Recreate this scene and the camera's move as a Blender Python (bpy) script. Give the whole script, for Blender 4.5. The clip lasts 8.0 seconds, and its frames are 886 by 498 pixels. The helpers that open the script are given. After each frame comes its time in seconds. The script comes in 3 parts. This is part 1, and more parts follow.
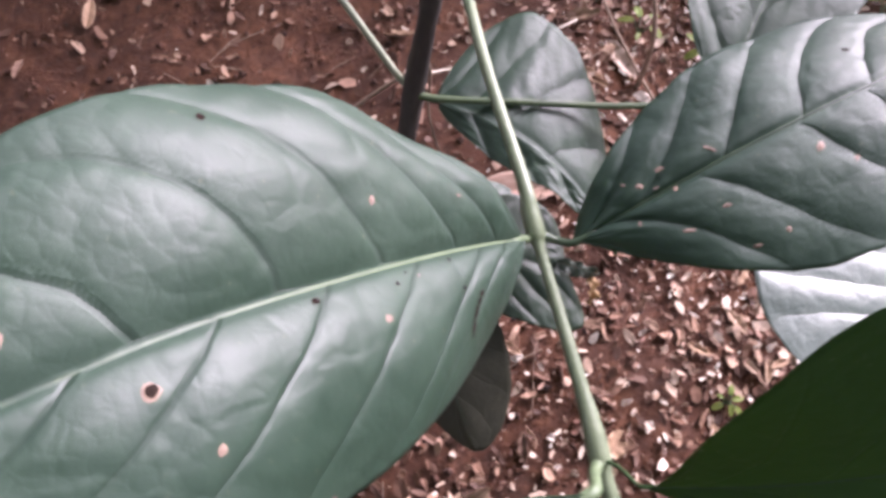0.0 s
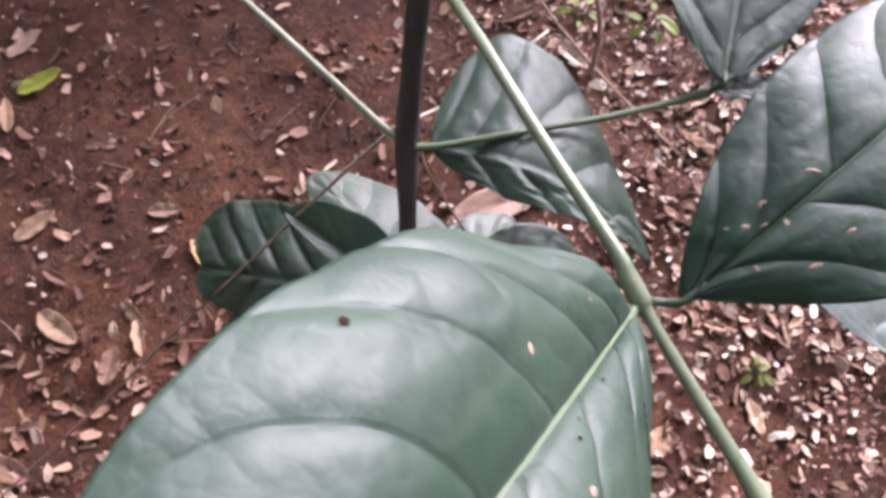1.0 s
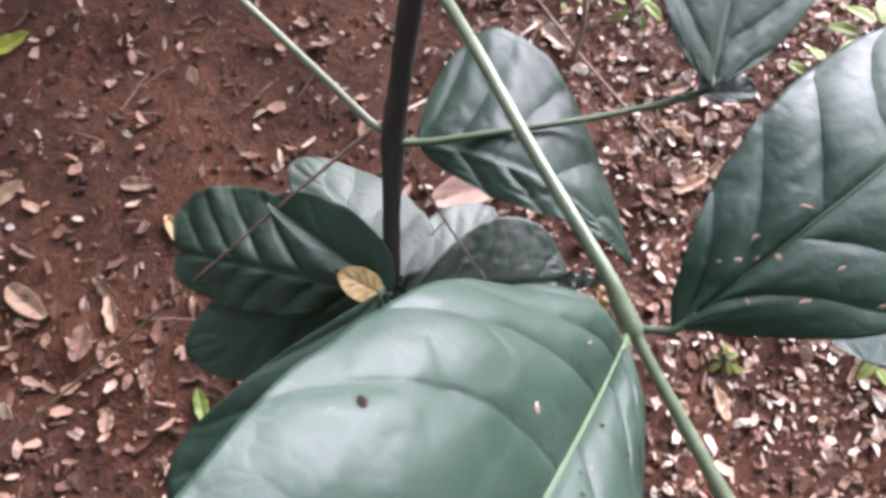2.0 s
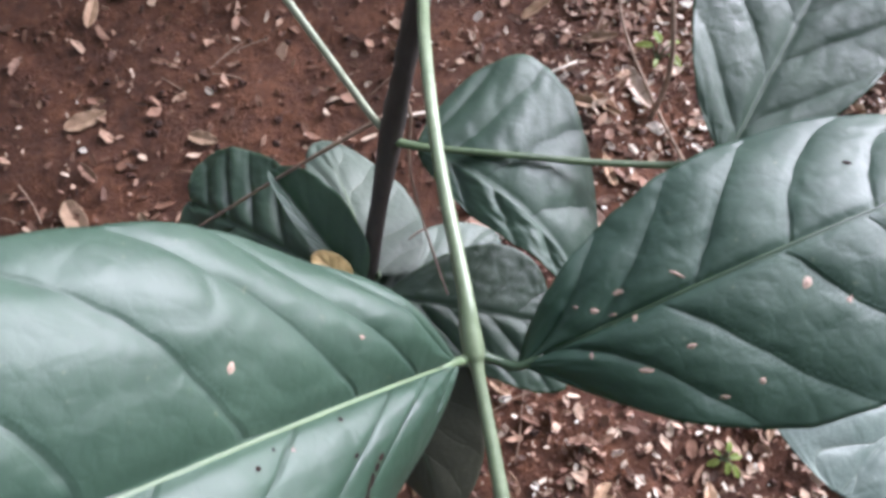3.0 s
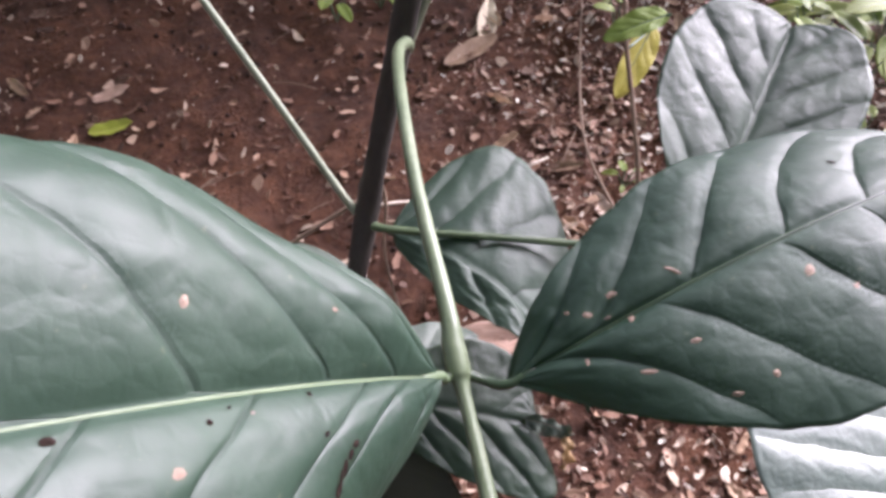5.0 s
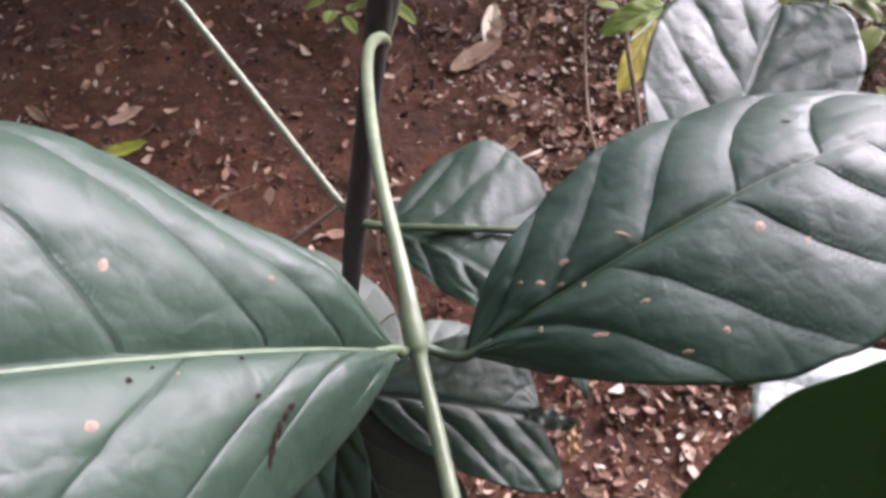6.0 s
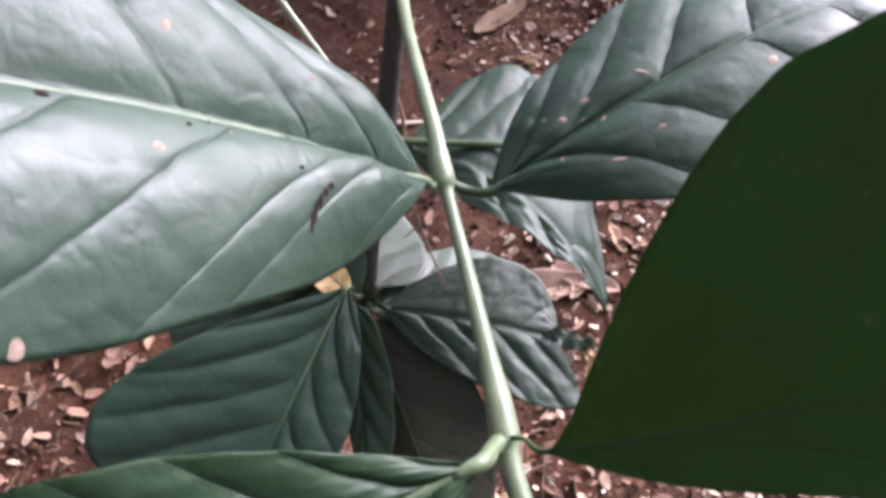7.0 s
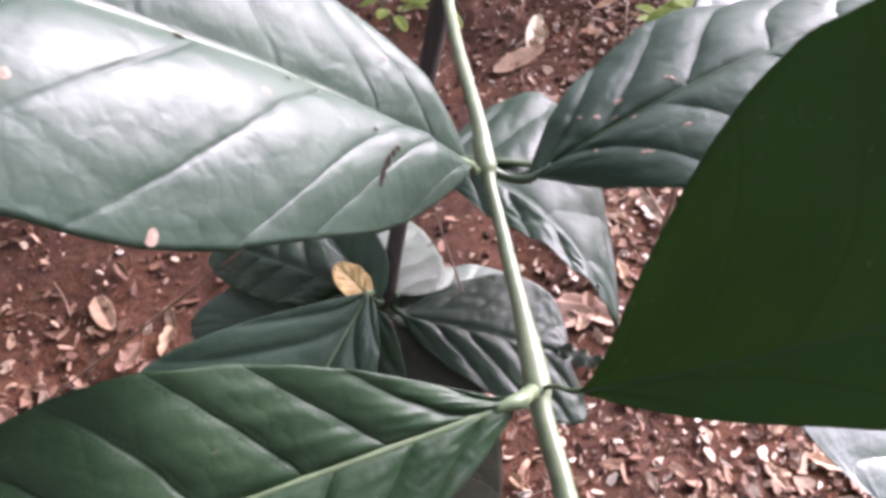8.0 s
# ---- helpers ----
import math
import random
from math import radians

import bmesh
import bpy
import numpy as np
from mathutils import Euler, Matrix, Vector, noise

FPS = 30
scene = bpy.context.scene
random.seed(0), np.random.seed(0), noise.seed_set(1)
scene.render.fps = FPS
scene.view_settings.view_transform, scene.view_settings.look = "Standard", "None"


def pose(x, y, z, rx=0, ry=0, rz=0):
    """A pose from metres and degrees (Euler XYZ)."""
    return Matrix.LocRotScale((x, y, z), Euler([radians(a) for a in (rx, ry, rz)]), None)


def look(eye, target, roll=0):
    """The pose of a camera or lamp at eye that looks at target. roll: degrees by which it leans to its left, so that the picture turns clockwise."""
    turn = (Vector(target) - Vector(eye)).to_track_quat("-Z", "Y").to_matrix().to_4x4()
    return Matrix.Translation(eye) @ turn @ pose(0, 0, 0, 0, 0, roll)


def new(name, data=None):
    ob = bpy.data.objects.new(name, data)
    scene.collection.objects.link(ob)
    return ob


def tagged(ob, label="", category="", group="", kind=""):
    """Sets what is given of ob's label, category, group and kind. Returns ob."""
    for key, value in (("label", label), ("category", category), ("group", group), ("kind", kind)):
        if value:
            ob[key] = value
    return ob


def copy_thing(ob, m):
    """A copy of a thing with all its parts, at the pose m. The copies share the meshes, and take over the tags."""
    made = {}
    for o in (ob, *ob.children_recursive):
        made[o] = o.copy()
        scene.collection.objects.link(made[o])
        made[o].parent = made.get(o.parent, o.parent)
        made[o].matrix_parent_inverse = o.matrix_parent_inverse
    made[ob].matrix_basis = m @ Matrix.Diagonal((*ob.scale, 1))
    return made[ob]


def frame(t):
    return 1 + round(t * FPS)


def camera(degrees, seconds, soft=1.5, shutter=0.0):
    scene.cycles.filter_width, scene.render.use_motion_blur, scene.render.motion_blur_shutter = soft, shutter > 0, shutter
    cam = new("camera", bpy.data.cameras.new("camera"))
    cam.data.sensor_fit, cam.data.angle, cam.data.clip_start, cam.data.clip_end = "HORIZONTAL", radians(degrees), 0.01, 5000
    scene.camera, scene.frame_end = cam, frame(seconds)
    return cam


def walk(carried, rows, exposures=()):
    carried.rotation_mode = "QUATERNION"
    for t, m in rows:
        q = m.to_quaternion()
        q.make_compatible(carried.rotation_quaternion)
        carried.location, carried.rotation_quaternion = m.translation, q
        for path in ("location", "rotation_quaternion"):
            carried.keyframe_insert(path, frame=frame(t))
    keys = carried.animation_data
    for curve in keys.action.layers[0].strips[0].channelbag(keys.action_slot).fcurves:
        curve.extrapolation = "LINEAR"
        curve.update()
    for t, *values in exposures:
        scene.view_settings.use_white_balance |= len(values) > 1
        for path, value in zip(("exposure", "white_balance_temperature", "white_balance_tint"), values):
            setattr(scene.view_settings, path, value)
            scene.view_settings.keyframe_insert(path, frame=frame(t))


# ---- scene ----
cam = camera(63.0, 8.0, soft=3.5, shutter=0.3)
PATH = [
    (0, -0.0139, -0.0094, 0.6738, 21.81, -1.03, 0.65),
    (0.5, -0.0359, 0.0041, 0.6577, 22.02, 0.79, -7.45),
    (1, -0.0502, 0.0306, 0.6578, 22.23, -0.05, -12.39),
    (1.5, -0.0745, 0.0407, 0.6511, 21.55, -2.07, -15.66),
    (1.7, -0.0686, 0.0477, 0.6555, 19.64, -2.91, -14.89),
    (2.8, -0.0015, 0.0435, 0.6691, 19.63, -0.68, 1.70),
    (3, 0.0109, 0.0348, 0.6601, 21.20, -0.64, 4.26),
    (3.3, 0.0125, 0.0205, 0.6621, 22.80, -0.77, 4.37),
    (3.5, 0.0156, 0.0079, 0.6582, 25.36, -0.21, 4.15),
    (4, 0.0222, -0.0048, 0.6508, 29.32, -2.35, 8.66),
    (4.5, 0.0144, -0.0026, 0.6475, 31.62, -3.25, 6.17),
    (4.7, 0.0083, 0.0041, 0.6398, 32.70, -3.15, 4.20),
    (5.8, 0.0306, -0.0018, 0.6245, 36.18, 1.39, 1.61),
    (6, 0.0313, -0.0046, 0.6264, 35.22, 1.36, 1.57),
    (6.5, 0.0235, -0.0179, 0.6215, 34.54, 1.52, 3.23),
    (7, 0.0305, -0.0439, 0.6124, 34.55, 2.17, 3.11),
    (7.5, 0.0355, -0.0638, 0.6074, 36.27, 2.23, 4.27),
    (8, 0.0216, -0.0709, 0.6162, 38.18, 0.34, 5.75),
]
walk(cam, [(t, pose(x, y, z, rx, ry, rz)) for t, x, y, z, rx, ry, rz in PATH], [(0, 1.84, 6100, 37), (1.5, 1.95, 5950, 32), (3, 1.86, 5700, 20), (4.5, 1.78, 5950, 27), (6, 1.74, 6100, 32), (7, 2.0, 5950, 31), (7.5, 2.24, 6050, 33), (8, 2.27, 6100, 37)])

# ---- sky and sun: bright, thinly overcast, light low from ahead and the right ----
SUN_UP, SUN_ROUND = radians(28), radians(40)
world = bpy.data.worlds.new("sky")
scene.world = world
world.use_nodes = True
wn = world.node_tree
sky = wn.nodes.new("ShaderNodeTexSky")
sky.sky_type, sky.sun_disc = "NISHITA", False
sky.sun_elevation, sky.sun_rotation = SUN_UP, SUN_ROUND
sky.air_density, sky.dust_density, sky.ozone_density = 1.0, 4.0, 1.0
cloud = wn.nodes.new("ShaderNodeHueSaturation")  # thin cloud greys the blue
cloud.inputs["Saturation"].default_value = 0.3
wn.links.new(sky.outputs[0], cloud.inputs["Color"])
wn.links.new(cloud.outputs[0], wn.nodes["Background"].inputs[0])
wn.nodes["Background"].inputs[1].default_value = 0.12
sun = new("sun", bpy.data.lights.new("sun", "SUN"))
sun.data.energy, sun.data.angle, sun.data.color = 3.3, radians(46), (1.0, 0.96, 0.93)
sun.matrix_world = look((0, 0, 0), (-math.sin(SUN_ROUND) * math.cos(SUN_UP), -math.cos(SUN_ROUND) * math.cos(SUN_UP), -math.sin(SUN_UP)))


# ---- materials ----
def material(name):
    m = bpy.data.materials.new(name)
    m.use_nodes = True
    t = m.node_tree
    return m, t, t.nodes["Principled BSDF"], t.nodes["Material Output"]


def node(t, kind, **values):
    n = t.nodes.new("ShaderNode" + kind)
    for k, v in values.items():
        if k == "op":
            n.operation = v
        elif k == "mix":
            n.data_type = v
        elif k == "blend":
            n.blend_type = v
        else:
            n.inputs[int(k[1:])].default_value = v
    return n


def link(t, a, b, out=0, into=0):
    t.links.new(a.outputs[out], b.inputs[into])


def sums(t, op, a, b=None):
    n = node(t, "Math", op=op)
    for i, v in enumerate((a, b)):
        if v is None:
            continue
        if isinstance(v, (int, float)):
            n.inputs[i].default_value = v
        else:
            t.links.new(v, n.inputs[i])
    return n.outputs[0]


def ramp(t, source, stops):
    n = t.nodes.new("ShaderNodeValToRGB")
    t.links.new(source, n.inputs[0])
    e = n.color_ramp.elements
    while len(e) < len(stops):
        e.new(0.5)
    for el, (p, c) in zip(e, stops):
        el.position, el.color = p, (*c, 1) if len(c) == 3 else c
    return n.outputs[0]


def blend(t, factor, a, b, kind="MIX"):
    n = node(t, "Mix", mix="RGBA", blend=kind)
    for i, v in ((0, factor), (6, a), (7, b)):
        if isinstance(v, (int, float)):
            n.inputs[i].default_value = v
        elif isinstance(v, tuple):
            n.inputs[i].default_value = (*v, 1)
        else:
            t.links.new(v, n.inputs[i])
    return n.outputs[2]


def noise_at(t, scale, detail=4, rough=0.55, coord="Object", stretch=None):
    c = t.nodes.new("ShaderNodeTexCoord")
    n = node(t, "TexNoise")
    n.inputs["Scale"].default_value, n.inputs["Detail"].default_value, n.inputs["Roughness"].default_value = scale, detail, rough
    src = c.outputs[coord]
    if stretch:
        mp = t.nodes.new("ShaderNodeMapping")
        mp.inputs["Scale"].default_value = stretch
        t.links.new(src, mp.inputs[0])
        src = mp.outputs[0]
    t.links.new(src, n.inputs[0])
    return n.outputs[0]


def bumped(t, shader, height, strength, distance, socket="Normal"):
    b = t.nodes.new("ShaderNodeBump")
    b.inputs["Strength"].default_value, b.inputs["Distance"].default_value = strength, distance
    t.links.new(height, b.inputs["Height"])
    t.links.new(b.outputs[0], shader.inputs[socket])
    return b


def leaf_material(name, low, high, vein, through_colour, rough, through_part, gloss=0.5):
    """A leathery leaf: two tones, fine veins that follow the leaf's own map (vein count, place across), furrow shade
    put into their colour on the green leaves, paler on most others, gloss, some light through it.
    """
    m, t, p, out = material(name)
    uv = t.nodes.new("ShaderNodeUVMap")
    sep = t.nodes.new("ShaderNodeSeparateXYZ")
    link(t, uv, sep)
    u, v = sep.outputs[0], sep.outputs[1]
    av = sums(t, "ABSOLUTE", v)
    wander = sums(t, "MULTIPLY", sums(t, "SUBTRACT", noise_at(t, 70, 2), 0.5), 0.14)
    f = sums(t, "FRACT", sums(t, "ADD", u, wander))
    near = sums(t, "MINIMUM", f, sums(t, "SUBTRACT", 1.0, f))
    lateral = ramp(t, near, [(0.0, (1, 1, 1)), (0.05, (0, 0, 0))])
    fade = sums(t, "MULTIPLY", lateral, sums(t, "SUBTRACT", 1.0, sums(t, "MULTIPLY", av, 0.75)))
    broad, fine = noise_at(t, 22, 3), noise_at(t, 160, 5, 0.6)
    vor = t.nodes.new("ShaderNodeTexVoronoi")
    vor.feature = "DISTANCE_TO_EDGE"
    vor.inputs["Scale"].default_value = 260
    tc = t.nodes.new("ShaderNodeTexCoord")
    t.links.new(tc.outputs["Object"], vor.inputs[0])
    info = t.nodes.new("ShaderNodeObjectInfo")
    tone = sums(t, "ADD", sums(t, "MULTIPLY", broad, 0.8), sums(t, "MULTIPLY", fine, 0.35))
    colour = ramp(t, tone, [(0.35, low), (0.8, high)])
    colour = blend(t, sums(t, "MULTIPLY", fade, 0.5), colour, vein)
    specks = ramp(t, noise_at(t, 420, 2, 0.5), [(0.70, (0, 0, 0)), (0.76, (1, 1, 1))])
    colour = blend(t, sums(t, "MULTIPLY", specks, 0.35), colour, (0.16, 0.17, 0.10))
    hsv = t.nodes.new("ShaderNodeHueSaturation")
    t.links.new(sums(t, "ADD", sums(t, "MULTIPLY", info.outputs["Random"], 0.03), 0.485), hsv.inputs["Hue"])
    t.links.new(sums(t, "ADD", sums(t, "MULTIPLY", info.outputs["Random"], 0.3), 0.85), hsv.inputs["Value"])
    t.links.new(colour, hsv.inputs["Color"])
    t.links.new(hsv.outputs[0], p.inputs["Base Color"])
    t.links.new(ramp(t, sums(t, "ADD", sums(t, "MULTIPLY", broad, 0.6), sums(t, "MULTIPLY", fine, 0.4)), [(0.32, (rough - 0.09,) * 3), (0.72, (rough + 0.13,) * 3)]), p.inputs["Roughness"])
    p.inputs["Specular IOR Level"].default_value = gloss
    height = sums(t, "ADD", sums(t, "MULTIPLY", fine, 0.6), sums(t, "MULTIPLY", ramp(t, vor.outputs["Distance"], [(0.0, (0, 0, 0)), (0.25, (1, 1, 1))]), 0.15))
    height = sums(t, "SUBTRACT", height, sums(t, "MULTIPLY", fade, 1.2))
    height = sums(t, "ADD", height, sums(t, "MULTIPLY", noise_at(t, 75, 3, 0.5), 1.3))
    net = t.nodes.new("ShaderNodeTexVoronoi")
    net.feature = "DISTANCE_TO_EDGE"
    net.inputs["Scale"].default_value = 95
    t.links.new(tc.outputs["Object"], net.inputs[0])
    height = sums(t, "ADD", height, sums(t, "MULTIPLY", ramp(t, net.outputs["Distance"], [(0.0, (0, 0, 0)), (0.22, (1, 1, 1))]), 0.28))
    web = t.nodes.new("ShaderNodeTexVoronoi")
    web.feature = "DISTANCE_TO_EDGE"
    web.inputs["Scale"].default_value = 52
    warp = node(t, "VectorMath", op="ADD")
    t.links.new(tc.outputs["Object"], warp.inputs[0])
    twist = node(t, "TexNoise")
    twist.inputs["Scale"].default_value = 60
    t.links.new(tc.outputs["Object"], twist.inputs[0])
    small = node(t, "VectorMath", op="SCALE")
    t.links.new(twist.outputs["Color"], small.inputs[0])
    small.inputs["Scale"].default_value = 0.012
    t.links.new(small.outputs[0], warp.inputs[1])
    t.links.new(warp.outputs[0], web.inputs[0])
    height = sums(t, "ADD", height, sums(t, "MULTIPLY", ramp(t, web.outputs["Distance"], [(0.0, (0, 0, 0)), (0.13, (1, 1, 1))]), 0.34))
    bumped(t, p, height, 0.46, 0.0007)
    tr = node(t, "BsdfTranslucent")
    tr.inputs[0].default_value = (*through_colour, 1)
    mixer = t.nodes.new("ShaderNodeMixShader")
    mixer.inputs[0].default_value = through_part
    link(t, p, mixer, 0, 1)
    link(t, tr, mixer, 0, 2)
    link(t, mixer, out)
    return m


leaf_green = leaf_material("leaf_green", (0.012, 0.036, 0.019), (0.026, 0.061, 0.033), (0.008, 0.021, 0.013), (0.125, 0.25, 0.010), 0.54, 0.27, 0.84)
leaf_fresh = leaf_material("leaf_fresh", (0.010, 0.032, 0.013), (0.022, 0.058, 0.024), (0.009, 0.026, 0.012), (0.12, 0.21, 0.014), 0.48, 0.15, 0.36)
leaf_dark = leaf_material("leaf_dark", (0.012, 0.035, 0.020), (0.025, 0.058, 0.034), (0.008, 0.021, 0.013), (0.125, 0.25, 0.010), 0.56, 0.25, 0.58)
leaf_shade = leaf_material("leaf_shade", (0.012, 0.040, 0.010), (0.026, 0.072, 0.018), (0.016, 0.045, 0.010), (0.13, 0.23, 0.010), 0.62, 0.25, 0.25)
# the sky's grey-white sheen on the seedling leaf is put into this base colour
leaf_sky_sheen = leaf_material("leaf_sky_sheen", (0.075, 0.108, 0.088), (0.125, 0.158, 0.135), (0.17, 0.2, 0.16), (0.13, 0.2, 0.07), 0.42, 0.12, 0.62)
# sky sheen put into two leaves' colour; the torn strip is itself pale
pale_sheen = leaf_material("leaf_pale_sheen", (0.085, 0.118, 0.090), (0.135, 0.168, 0.135), (0.18, 0.21, 0.15), (0.13, 0.2, 0.07), 0.5, 0.15)
# a leaf underside in shadow: the shade is put into this dark olive
leaf_olive_shade = leaf_material("leaf_olive_shade", (0.030, 0.031, 0.020), (0.052, 0.052, 0.033), (0.06, 0.06, 0.04), (0.10, 0.11, 0.03), 0.6, 0.12, 0.3)
leaf_yellow = leaf_material("leaf_yellow", (0.42, 0.33, 0.05), (0.55, 0.45, 0.09), (0.6, 0.5, 0.2), (0.5, 0.4, 0.05), 0.5, 0.25)
leaf_lime = leaf_material("leaf_lime", (0.17, 0.225, 0.04), (0.29, 0.345, 0.075), (0.4, 0.5, 0.2), (0.3, 0.45, 0.05), 0.5, 0.3)
leaf_citron = leaf_material("leaf_citron", (0.30, 0.33, 0.035), (0.44, 0.45, 0.07), (0.5, 0.5, 0.15), (0.4, 0.42, 0.04), 0.5, 0.25)
leaf_pale = leaf_material("leaf_pale", (0.58, 0.45, 0.33), (0.72, 0.60, 0.47), (0.5, 0.38, 0.28), (0.4, 0.3, 0.2), 0.6, 0.1)
leaf_buff = leaf_material("leaf_buff", (0.38, 0.24, 0.10), (0.50, 0.34, 0.16), (0.4, 0.25, 0.12), (0.4, 0.25, 0.1), 0.6, 0.1)


def dull_material(name, low, high, scale, rough=0.8, bump=0.5, depth=0.002, stretch=None, vary=0.0):
    m, t, p, out = material(name)
    broad, fine = noise_at(t, scale, 4, 0.6, stretch=stretch), noise_at(t, scale * 7, 5, 0.65, stretch=stretch)
    colour = ramp(t, sums(t, "ADD", sums(t, "MULTIPLY", broad, 0.65), sums(t, "MULTIPLY", fine, 0.4)), [(0.33, low), (0.72, high)])
    if vary:
        info = t.nodes.new("ShaderNodeObjectInfo")
        hsv = t.nodes.new("ShaderNodeHueSaturation")
        t.links.new(sums(t, "ADD", sums(t, "MULTIPLY", info.outputs["Random"], vary), 1 - vary / 2), hsv.inputs["Value"])
        t.links.new(colour, hsv.inputs["Color"])
        colour = hsv.outputs[0]
    t.links.new(colour, p.inputs["Base Color"])
    p.inputs["Roughness"].default_value = rough
    bumped(t, p, sums(t, "ADD", broad, sums(t, "MULTIPLY", fine, 0.5)), bump, depth)
    return m


bark_dark = dull_material("bark_dark", (0.018, 0.014, 0.012), (0.055, 0.045, 0.036), 60, 0.7, 0.7, 0.0012, (1, 1, 0.25))
stem_green = dull_material("stem_green", (0.075, 0.11, 0.055), (0.19, 0.23, 0.14), 45, 0.42, 0.25, 0.0004, (1, 1, 0.3))
stem_pale = dull_material("stem_pale", (0.16, 0.19, 0.12), (0.32, 0.34, 0.25), 45, 0.5, 0.25, 0.0004, (1, 1, 0.3))
stem_dark = dull_material("stem_dark", (0.035, 0.06, 0.025), (0.08, 0.12, 0.05), 60, 0.5, 0.3, 0.0005)
midrib_green = dull_material("midrib_green", (0.075, 0.115, 0.055), (0.14, 0.19, 0.10), 60, 0.45, 0.2, 0.0003)
midrib_faint = dull_material("midrib_faint", (0.022, 0.045, 0.022), (0.045, 0.075, 0.035), 60, 0.45, 0.2, 0.0003)
midrib_shade = dull_material("midrib_shade", (0.016, 0.045, 0.010), (0.030, 0.070, 0.018), 60, 0.6, 0.2, 0.0003)
scar_tan = dull_material("scar_tan", (0.18, 0.12, 0.085), (0.33, 0.25, 0.185), 500, 0.8, 0.4, 0.0003)
scar_dark = dull_material("scar_dark", (0.010, 0.007, 0.006), (0.03, 0.018, 0.013), 500, 0.8, 0.4, 0.0003)
scar_dark.node_tree.nodes["Principled BSDF"].inputs["Specular IOR Level"].default_value = 0.08
dead_wood = dull_material("dead_wood", (0.16, 0.10, 0.07), (0.34, 0.24, 0.17), 80, 0.8, 0.5, 0.0006)
pale_wood = dull_material("pale_wood", (0.34, 0.28, 0.22), (0.55, 0.48, 0.40), 80, 0.8, 0.5, 0.0006)
dry_leaf_tan = dull_material("dry_leaf_tan", (0.26, 0.15, 0.09), (0.46, 0.31, 0.20), 60, 0.65, 0.5, 0.001, vary=0.5)
dry_leaf_pink = dull_material("dry_leaf_pink", (0.30, 0.17, 0.12), (0.55, 0.38, 0.29), 45, 0.65, 0.7, 0.0015, (1, 4, 1), vary=0.2)
dry_leaf_brown = dull_material("dry_leaf_brown", (0.12, 0.06, 0.04), (0.26, 0.15, 0.10), 60, 0.7, 0.5, 0.001, vary=0.5)


def soil_material():
    m, t, p, out = material("red_soil")
    a, b, c = noise_at(t, 7, 5, 0.6), noise_at(t, 60, 6, 0.7), noise_at(t, 400, 4, 0.7)
    tone = sums(t, "ADD", sums(t, "MULTIPLY", a, 0.45), sums(t, "ADD", sums(t, "MULTIPLY", b, 0.4), sums(t, "MULTIPLY", c, 0.2)))
    colour = ramp(t, tone, [(0.36, (0.032, 0.0105, 0.0042)), (0.52, (0.093, 0.031, 0.0115)), (0.70, (0.21, 0.079, 0.031))])
    grit = ramp(t, noise_at(t, 230, 3, 0.5), [(0.66, (0, 0, 0)), (0.72, (1, 1, 1))])
    colour = blend(t, sums(t, "MULTIPLY", grit, 0.35), colour, (0.30, 0.17, 0.12))
    t.links.new(colour, p.inputs["Base Color"])
    p.inputs["Roughness"].default_value = 0.85
    bumped(t, p, sums(t, "ADD", sums(t, "MULTIPLY", b, 1.0), sums(t, "MULTIPLY", c, 0.35)), 1.0, 0.012)
    return m


def litter_material(name, stops, rough=0.7):
    m, t, p, out = material(name)
    geo = t.nodes.new("ShaderNodeNewGeometry")
    colour = ramp(t, geo.outputs["Random Per Island"], stops)
    fine = noise_at(t, 220, 4, 0.6)
    colour = blend(t, 0.55, colour, ramp(t, fine, [(0.3, (0.35, 0.33, 0.32)), (0.7, (1.0, 1.0, 1.0))]), "MULTIPLY")
    t.links.new(colour, p.inputs["Base Color"])
    p.inputs["Roughness"].default_value = rough
    bumped(t, p, fine, 0.4, 0.001)
    return m


red_soil = soil_material()
litter_mix = litter_material("litter_mix", [(0.0, (0.07, 0.03, 0.017)), (0.35, (0.17, 0.08, 0.046)), (0.6, (0.31, 0.17, 0.11)), (0.85, (0.44, 0.28, 0.19)), (1.0, (0.60, 0.46, 0.35))])
chip_mix = litter_material("chip_mix", [(0.0, (0.15, 0.065, 0.042)), (0.45, (0.36, 0.21, 0.145)), (0.78, (0.60, 0.46, 0.35)), (1.0, (0.85, 0.78, 0.68))])
flake_mix = litter_material("flake_mix", [(0.0, (0.42, 0.27, 0.19)), (0.5, (0.62, 0.48, 0.37)), (1.0, (0.86, 0.79, 0.69))])
clod_mix = litter_material("clod_mix", [(0.0, (0.035, 0.015, 0.009)), (0.5, (0.09, 0.036, 0.020)), (1.0, (0.18, 0.08, 0.045))], 0.9)

# ---- building helpers ----
WORLD = {}


def mesh_of(name, verts, faces, mat, smooth=True, uvs=None):
    me = bpy.data.meshes.new(name)
    me.from_pydata(verts, [], faces)
    me.materials.append(mat)
    if smooth:
        me.polygons.foreach_set("use_smooth", [True] * len(me.polygons))
    if uvs is not None:
        layer = me.uv_layers.new(name="UVMap")
        index = np.empty(len(me.loops), dtype=np.int32)
        me.loops.foreach_get("vertex_index", index)
        layer.data.foreach_set("uv", np.asarray(uvs, dtype=np.float32)[index].ravel())
    me.update()
    return me


def place(ob, m, parent=None):
    """Puts ob at the world pose m, under its parent."""
    WORLD[ob] = m
    if parent is None:
        ob.matrix_world = m
    else:
        ob.parent = parent
        ob.matrix_basis = WORLD[parent].inverted() @ m
    return ob


